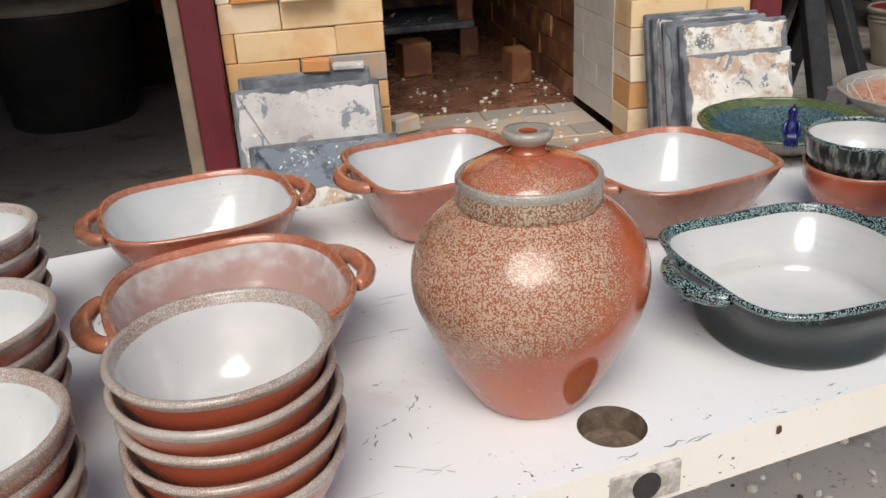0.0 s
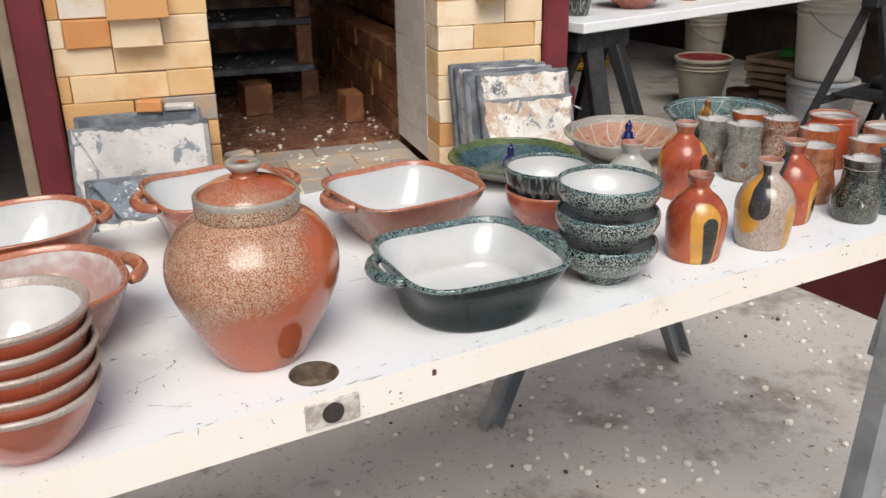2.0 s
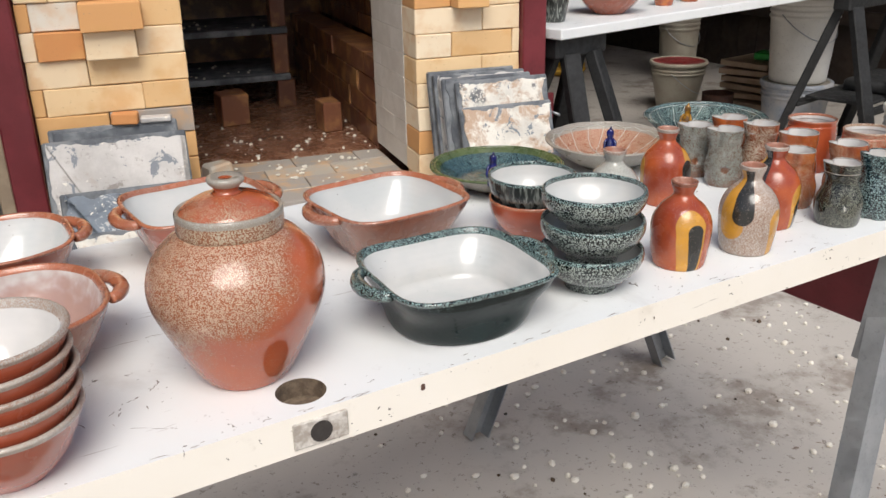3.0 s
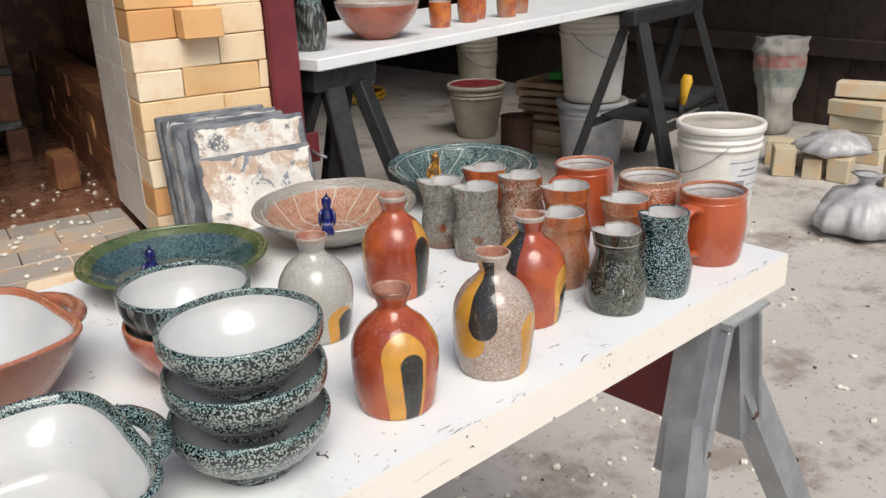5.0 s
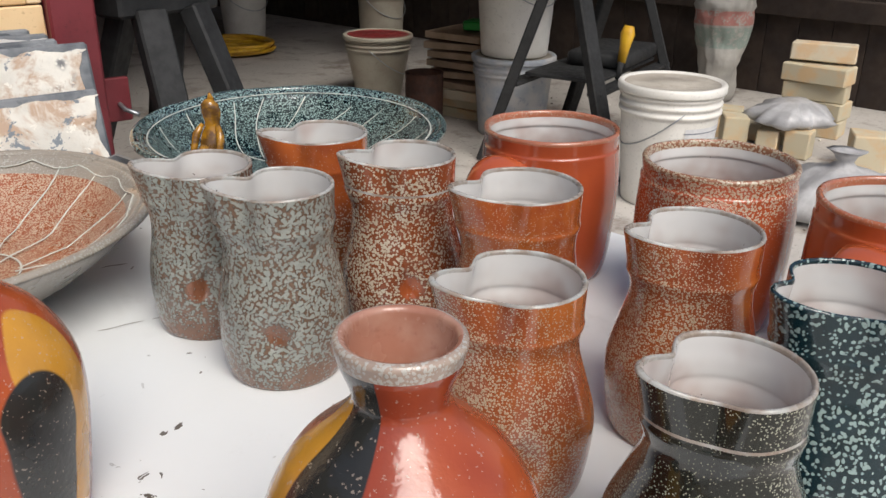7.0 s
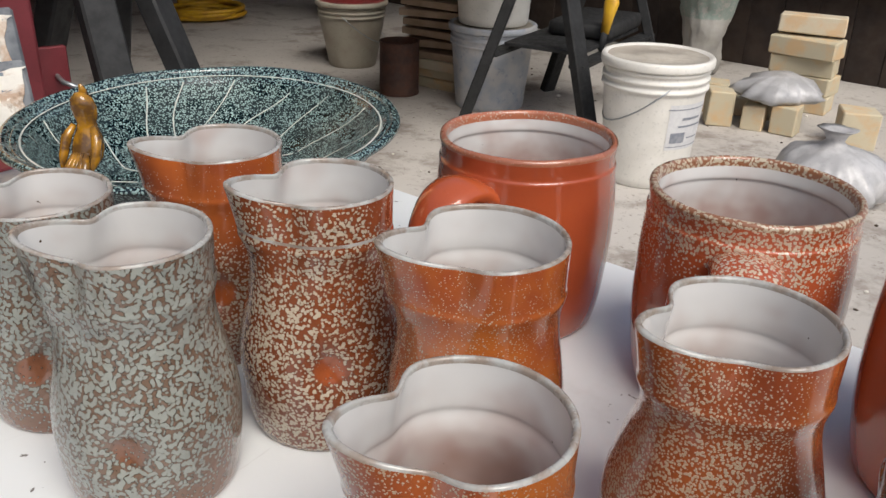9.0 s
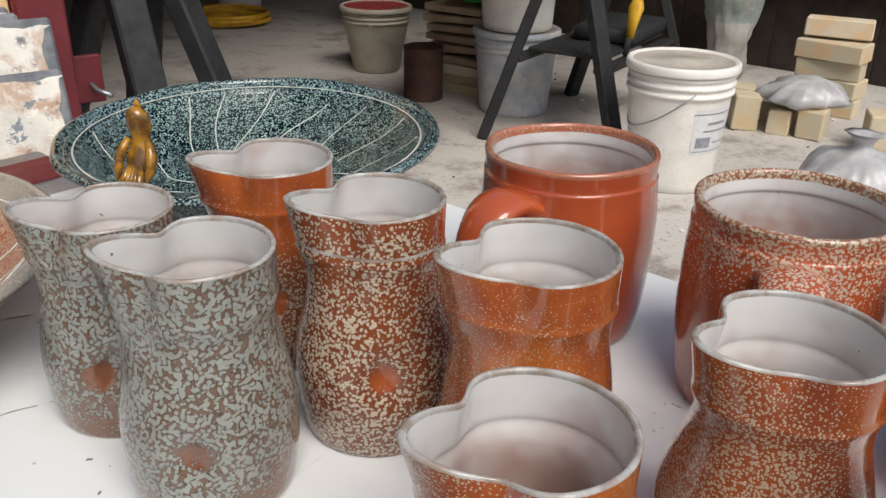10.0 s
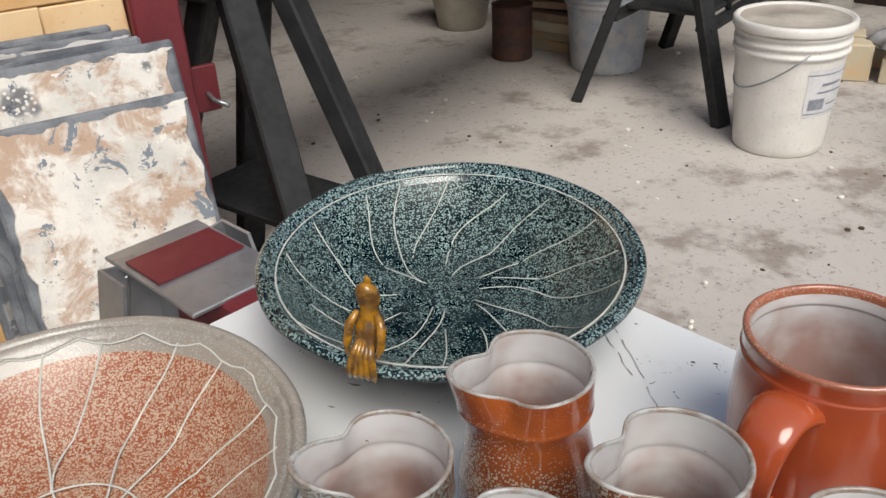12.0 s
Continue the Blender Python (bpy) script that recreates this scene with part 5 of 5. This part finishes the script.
def black_horse(m, spread, length, label):
    ob = empty("black_sawhorse", m, label, "sawhorse", "black folding sawhorses")
    top = 0.7215
    part("beam", box(0.07, length, 0.06, 0.006, at=(0, 0, top - 0.06)), m_blackmetal, ob, smooth=False)
    for sy in (-1, 1):
        for sx in (-1, 1):
            a = (sx * spread, sy * (length / 2 + 0.02), 0.0)
            b = (sx * 0.03, sy * (length / 2 - 0.06), top - 0.05)
            leg = part("leg", bar(a, b, 0.055, 0.035, 0.004), m_blackmetal, ob, smooth=False)
            av, bv = Vector(a), Vector(b)
            off = Vector((0, -0.019, 0)) if sy < 0 else Vector((0, 0.019, 0))
            part("rib", bar(av.lerp(bv, 0.06) + off, bv.lerp(av, 0.06) + off, 0.018, 0.006, 0.001), m_blackmetal, leg, smooth=False)
    for sx in (-1, 1):
        part("stretcher", bar((sx * spread * 0.62, -length / 2, 0.27), (sx * spread * 0.62, length / 2, 0.27), 0.05, 0.014, 0.002), m_blackmetal, ob, smooth=False)
    part("tray", box(spread * 1.1, length * 0.8, 0.012, 0.002, at=(0, 0, 0.29)), m_blackmetal, ob, smooth=False)
    return ob


black_horse(pose(1.425, 1.385, 0, 0, 0, -81), 0.27, 0.22, "black folding sawhorse under the board table")
black_horse(pose(3.232, 1.60, 0, 0, 0, -81), 0.24, 0.66, "black folding sawhorse with a yellow clamp")


# ---- pails, sacks and stacks on the floor ----
def pail(x, y, r0, r1, h, mat, lid_mat, label, lid=True, z=0.0, ink=False, handle=True, rings=True, turn=0.0, bail=0.0):
    ob = empty("pail", pose(x, y, z, 0, 0, turn), label, "bucket", "plastic pails")
    rows = [(0, 0, 0), (r0 * 0.96, 0, 0), (r0, 0.004, 0)]
    rows += [(r0 + (r1 - r0) * k / 12 * 0.8, h * 0.72 * k / 12 + 0.004, 0) for k in range(1, 13)]
    rr = r0 + (r1 - r0) * 0.85
    if rings:
        for k in range(3):
            z0 = h * (0.76 + 0.065 * k)
            rows += [(rr, z0, 0), (rr + 0.006, z0 + 0.003, 0), (rr + 0.006, z0 + h * 0.03, 0), (rr + 0.001, z0 + h * 0.036, 0)]
    rows += [(rr + 0.002, h * 0.965, 0)]
    if not lid:
        rows += [(rr + 0.006, h, 0), (rr - 0.001, h, 0), (r0 * 0.97, h * 0.3, 0), (0, h * 0.3, 0)]
    else:
        rows += [(rr - 0.01, h * 0.965, 0)]
    part("body", lathe(rows, 56), mat, ob)
    if lid:
        part("lid", lathe([(rr - 0.008, h * 0.93, 0), (rr + 0.012, h * 0.93, 0), (rr + 0.0135, h * 0.94, 0), (rr + 0.0135, h * 0.985, 0), (rr + 0.009, h, 0), (rr + 0.001, h, 0), (rr - 0.004, h * 0.985, 1), (rr * 0.4, h * 0.98, 1), (rr * 0.38, h * 0.986, 1), (0, h * 0.986, 1)], 56), [mat, lid_mat], ob, "dusty snap-on lid")
    if handle:
        pts = [((rr + 0.012) * math.cos(a), -(rr + 0.012) * math.sin(a) * 0.55 - 0.05 * math.sin(a), h * 0.82 - 0.12 * math.sin(a)) for a in [math.pi * k / 16 for k in range(17)]]
        part("handle", tube(pts, 0.0022, 6), m_galv, ob, "thin wire bail", pose(0, 0, 0, 0, 0, bail))
    if ink:
        for z0, z1, a0, a1, mt, out in ((0.12, 0.25, 215, 275, m_label, 0.0012), (0.235, 0.238, 213, 279, m_ink, 0.0024), (0.205, 0.212, 232, 262, m_ink, 0.0024), (0.185, 0.190, 228, 268, m_ink, 0.0024), (0.140, 0.170, 220, 240, m_ink, 0.0024), (0.150, 0.154, 244, 268, m_ink, 0.0024), (0.128, 0.1305, 216, 272, m_ink, 0.0024)):
            bm = bmesh.new()
            lo, hi = [], []
            for k in range(13):
                a = radians(a0 + (a1 - a0) * k / 12)
                for zz, lst in ((z0, lo), (z1, hi)):
                    q = r0 + (r1 - r0) * 0.8 * (zz - 0.004) / (h * 0.72) + out
                    lst.append(bm.verts.new((q * math.cos(a), q * math.sin(a), zz)))
            for k in range(12):
                bm.faces.new((lo[k], lo[k + 1], hi[k + 1], hi[k]))
            part("label", bm, mt, ob, "faded printed label")
    return ob


pail(2.909, 1.128, 0.119, 0.147, 0.360, m_plastic_white, m_lid_dusty, "white plastic pail with a dusty lid and wire handle", ink=True, turn=12, bail=-150)
low = pail(3.209, 1.929, 0.125, 0.150, 0.30, m_label_blue, m_lid_dusty, "blue printed paint pail under a white pail", handle=False)
pail(3.209, 1.929, 0.124, 0.148, 0.37, m_plastic_white, m_lid_dusty, "white plastic pail stacked on a paint pail", z=0.30)
pail(3.30, 2.745, 0.10, 0.148, 0.275, m_plastic_old, m_red, "stained cream pail with a red-brown rim", turn=30)
pail(3.839, 4.450, 0.12, 0.145, 0.36, m_plastic_white, m_lid_dusty, "white pail in the dim back of the shed", lid=False)
pail(3.963, 3.390, 0.11, 0.125, 0.42, m_plastic_old, m_lid_dusty, "narrow stained pail in the dim shed", lid=False)

stack = random.Random(4)
for i in range(9):
    z = 0.0385 * i
    thing("ware_board", box(0.30 + stack.uniform(-0.04, 0.03), 0.27 + stack.uniform(-0.02, 0.02), 0.026 + 0.012 * (i < 3), 0.002), m_white_brick if i < 3 else m_plyboard, pose(3.37 + stack.uniform(-0.02, 0.02), 2.27 + stack.uniform(-0.02, 0.02), z, 0, 0, 12 + stack.uniform(-10, 10)), "flat board in an untidy stack on the floor", "board", "stack of boards", smooth=False)
thing("green_packet", box(0.12, 0.08, 0.035, 0.006), m_green, pose(3.33, 2.21, 0.348, 0, 0, 20), "bright green packet on the stack of boards", "packet", smooth=False)
thing("rusty_can", lathe([(0, 0, 0), (0.075, 0, 0), (0.077, 0.004, 0), (0.075, 0.01, 0), (0.075, 0.19, 0), (0.077, 0.2, 0), (0.072, 0.2, 0), (0.071, 0.12, 0), (0, 0.12, 0)], 32), m_rust, pose(3.09, 2.275, 0), "rusty brown can on the floor", "can")
thing("hose_coil", tube([((0.19 + 0.012 * math.sin(k * 0.9)) * math.cos(k * 0.35), (0.19 + 0.012 * math.sin(k * 0.9)) * math.sin(k * 0.35), 0.014 + 0.0009 * k) for k in range(60)], 0.012, 8), m_yellow, pose(3.495, 4.059, 0), "coil of yellow hose on the floor", "hose")
clamp = empty("clamp", pose(3.167, 1.450, 0.335, 8, 0, 30), "yellow-handled clamp hung on the sawhorse", "clamp")
part("grip", tube([(0, 0, 0), (0.004, 0, 0.05), (0.016, 0, 0.095), (0.02, 0, 0.12)], [0.016, 0.02, 0.028, 0.018], 12, 0.7), m_yellow, clamp)
part("jaw", box(0.03, 0.02, 0.06, 0.004, at=(0, 0, -0.055)), m_blackmetal, clamp)
thing("drill_case", box(0.34, 0.22, 0.05, 0.01), m_blackmetal, pose(3.342, 1.585, 0.303, 0, 0, 11), "black flat case on the sawhorse tray", "case")


def crumple(rows, seg, rough, seed, squash=1.0):
    """A soft sack: a turned form pushed in and out by noise."""
    def warp(p):
        q = Vector((p.x * 6 + seed, p.y * 6, p.z * 6))
        n = noise.fractal(q, 0.8, 2.2, 4)
        m = noise.noise(Vector((p.x * 22, p.y * 22 + seed, p.z * 9)))
        f = 1 + rough * n * 0.8 + rough * 0.4 * m + rough * 0.25 * abs(noise.noise(Vector((p.x * 40, p.y * 40 - seed, p.z * 40))))
        return Vector((p.x * f, p.y * f * squash, max(0.0, p.z * (1 + 0.1 * rough * n))))
    return lathe(rows, seg, warp)


SACK = [(0, 0, 0), (0.08, 0.0, 0), (0.10, 0.02, 0)] + [(0.10 + 0.065 * (k / 14), 0.02 + 0.42 * k / 14, 0) for k in range(1, 15)] + [(0.172, 0.455, 0), (0.160, 0.475, 0), (0.155, 0.50, 0), (0.165, 0.525, 0), (0.158, 0.527, 0), (0.14, 0.50, 0), (0.13, 0.46, 0), (0, 0.44, 0)]
thing("paper_sack", crumple([(r * 0.88, z * 0.9, k) for r, z, k in SACK], 64, 0.30, 3.0, 0.8), m_paper, pose(4.29, 1.60, 0, 0, 3, 20), "tall crumpled paper sack against the board wall", "sack")
TIED = [(0, 0, 0), (0.10, 0.0, 0), (0.155, 0.025, 0), (0.168, 0.06, 0), (0.155, 0.10, 0), (0.12, 0.132, 0), (0.075, 0.150, 0), (0.035, 0.160, 0), (0.022, 0.172, 0), (0.03, 0.19, 0), (0.048, 0.205, 0), (0.03, 0.20, 0), (0, 0.185, 0)]
thing("plastic_bag", crumple(TIED, 96, 0.34, 7.7), m_film, pose(3.09, 0.665, 0, 0, 0, 0), "tied grey plastic bag on the concrete", "bag")

for i, (dx, dy, rz, w) in enumerate(((0, 0, 4, 0.23), (0.01, 0.0, -3, 0.23), (0.0, 0.005, 8, 0.23), (-0.02, 0.0, -2, 0.24), (0.03, 0.01, 14, 0.23))):
    thing("firebrick", box(0.115, w, 0.066, 0.004, 0.002, i), m_white_brick, pose(4.02 + dx, 1.07 + dy, 0.068 * i + (0.004 if i == 4 else 0), 0, 4 if i == 4 else 0, rz), "cream insulating firebrick in a stack", "brick", "stack of firebricks", smooth=False)
for x, y, sx, sy, h, rz in ((3.753, 1.299, 0.10, 0.11, 0.11, 20), (3.591, 1.203, 0.085, 0.09, 0.125, 35), (3.629, 1.089, 0.075, 0.075, 0.085, 10), (3.648, 0.984, 0.08, 0.085, 0.10, 5), (3.686, 0.764, 0.11, 0.12, 0.12, 25), (3.801, 1.136, 0.11, 0.2, 0.066, 15)):
    thing("firebrick", box(sx, sy, h, 0.004, 0.003, int(x * 97)), m_white_brick, pose(x, y, 0, 0, 0, rz), "cream cut firebrick standing on the floor", "brick", "loose firebricks", smooth=False)
DRAPE = [(0, 0.0, 0), (0.13, 0.0, 0), (0.155, 0.02, 0), (0.13, 0.05, 0), (0.07, 0.075, 0), (0, 0.08, 0)]
thing("polythene_sheet", crumple(DRAPE, 96, 0.5, 1.3), m_film, pose(3.744, 1.050, 0.10, 0, 0, 0), "crumpled clear polythene draped over the bricks", "plastic sheet")

# ---- the dim part of the shed beside the kiln ----
bin_ = empty("dustbin", pose(-0.44, 4.02, 0), "black dustbin with a grey lid in the dark", "dustbin")
part("body", lathe([(0, 0, 0), (0.27, 0, 0), (0.28, 0.01, 0), (0.33, 0.50, 0), (0.34, 0.52, 0), (0, 0.52, 0)], 48), m_bin, bin_)
part("lid", lathe([(0.34, 0.52, 0), (0.36, 0.525, 0), (0.36, 0.55, 0), (0.30, 0.575, 0), (0.12, 0.59, 0), (0.11, 0.60, 0), (0, 0.60, 0)], 48), m_lid_dusty, bin_, "grey dusty lid")
for i, (x, rz) in enumerate(((-1.05, 0), (-0.93, 4))):
    thing("plank", bar((x, 3.80, 0), (x - 0.42, 4.35, 0.85), 0.05, 0.10, 0.003), m_board, None, "weathered plank leaning in the dark", "plank", "leaning planks", smooth=False)
bm = bmesh.new()
grid = {}
for i in range(33):
    for j in range(17):
        x = i / 32 * 2.1
        grid[i, j] = bm.verts.new((x, 0.06 * math.sin(x * 9 + 0.6 * math.sin(j * 0.5)) + 0.03 * math.sin(x * 23), 0.62 + j / 16 * 1.1 + 0.05 * math.sin(x * 5)))
for i in range(32):
    for j in range(16):
        bm.faces.new((grid[i, j], grid[i + 1, j], grid[i + 1, j + 1], grid[i, j + 1]))
bmesh.ops.solidify(bm, geom=bm.faces[:], thickness=0.004)
thing("tarpaulin", bm, m_tarp, pose(-1.2, 5.93, 0), "dark blue tarpaulin hanging in folds", "tarpaulin")
thing("crate", box(0.6, 0.4, 0.35, 0.006), m_darkwood, pose(0.12, 4.75, 0, 0, 0, 10), "brown wooden crate in the dark shed", "crate", smooth=False)
thing("stool", box(0.34, 0.3, 0.22, 0.006), m_red, pose(0.18, 4.75, 0.352, 0, 0, 6), "dull red box on a crate", "box", smooth=False)

# ---- crumbs ----
def crumbs(name, places, mat, label, size):
    bm = bmesh.new()
    rngc = random.Random(len(places))
    for x, y, z in places:
        r = rngc.uniform(*size)
        made = bmesh.ops.create_icosphere(bm, subdivisions=1, radius=r)["verts"]
        k = Vector((rngc.uniform(0.7, 1.3), rngc.uniform(0.7, 1.3), rngc.uniform(0.5, 0.9)))
        for v in made:
            v.co = Vector((v.co.x * k.x * rngc.uniform(0.85, 1.15), v.co.y * k.y * rngc.uniform(0.85, 1.15), v.co.z * k.z)) + Vector((x, y, z + r * 0.45))
    return thing(name, bm, mat, None, label, "crumbs", kind="stuff", smooth=False)


rngp = random.Random(21)
spots = [(rngp.gauss(1.05, 0.5), rngp.gauss(0.65, 0.42), 0.0) for _ in range(220)] + [(rngp.uniform(0.2, 4.0), rngp.uniform(-0.6, 2.6), 0.0) for _ in range(150)]
crumbs("perlite_crumbs", spots, m_perlite, "white crumbs scattered on the concrete", (0.004, 0.0098))
spots = []
for _ in range(110):
    p = KILN @ Vector((rngp.uniform(0.13, 0.70), abs(rngp.gauss(0.42, 0.3)), FLOOR))
    spots.append(tuple(p))
for z in (0.479, 0.658):
    spots += [tuple(KILN @ Vector((rngp.uniform(-0.3, 0.56), rngp.uniform(1.19, 1.5), z))) for _ in range(26)]
crumbs("kiln_crumbs", spots, m_perlite, "white crumbs on the kiln floor and shelves", (0.003, 0.008))
spots = [(rngp.uniform(0.3, 4.0), rngp.uniform(-0.4, 2.2), -0.001) for _ in range(150)]
crumbs("floor_debris", spots, m_debris, "dark bits of bark and grit on the concrete", (0.002, 0.007))

thing("leaning_plank", bar((-0.245, 0.80, 0.0), (-0.545, 0.80, 0.78), 0.10, 0.022, 0.002), m_plyboard, None, "pale plank leaning behind the table's end", "plank", smooth=False)
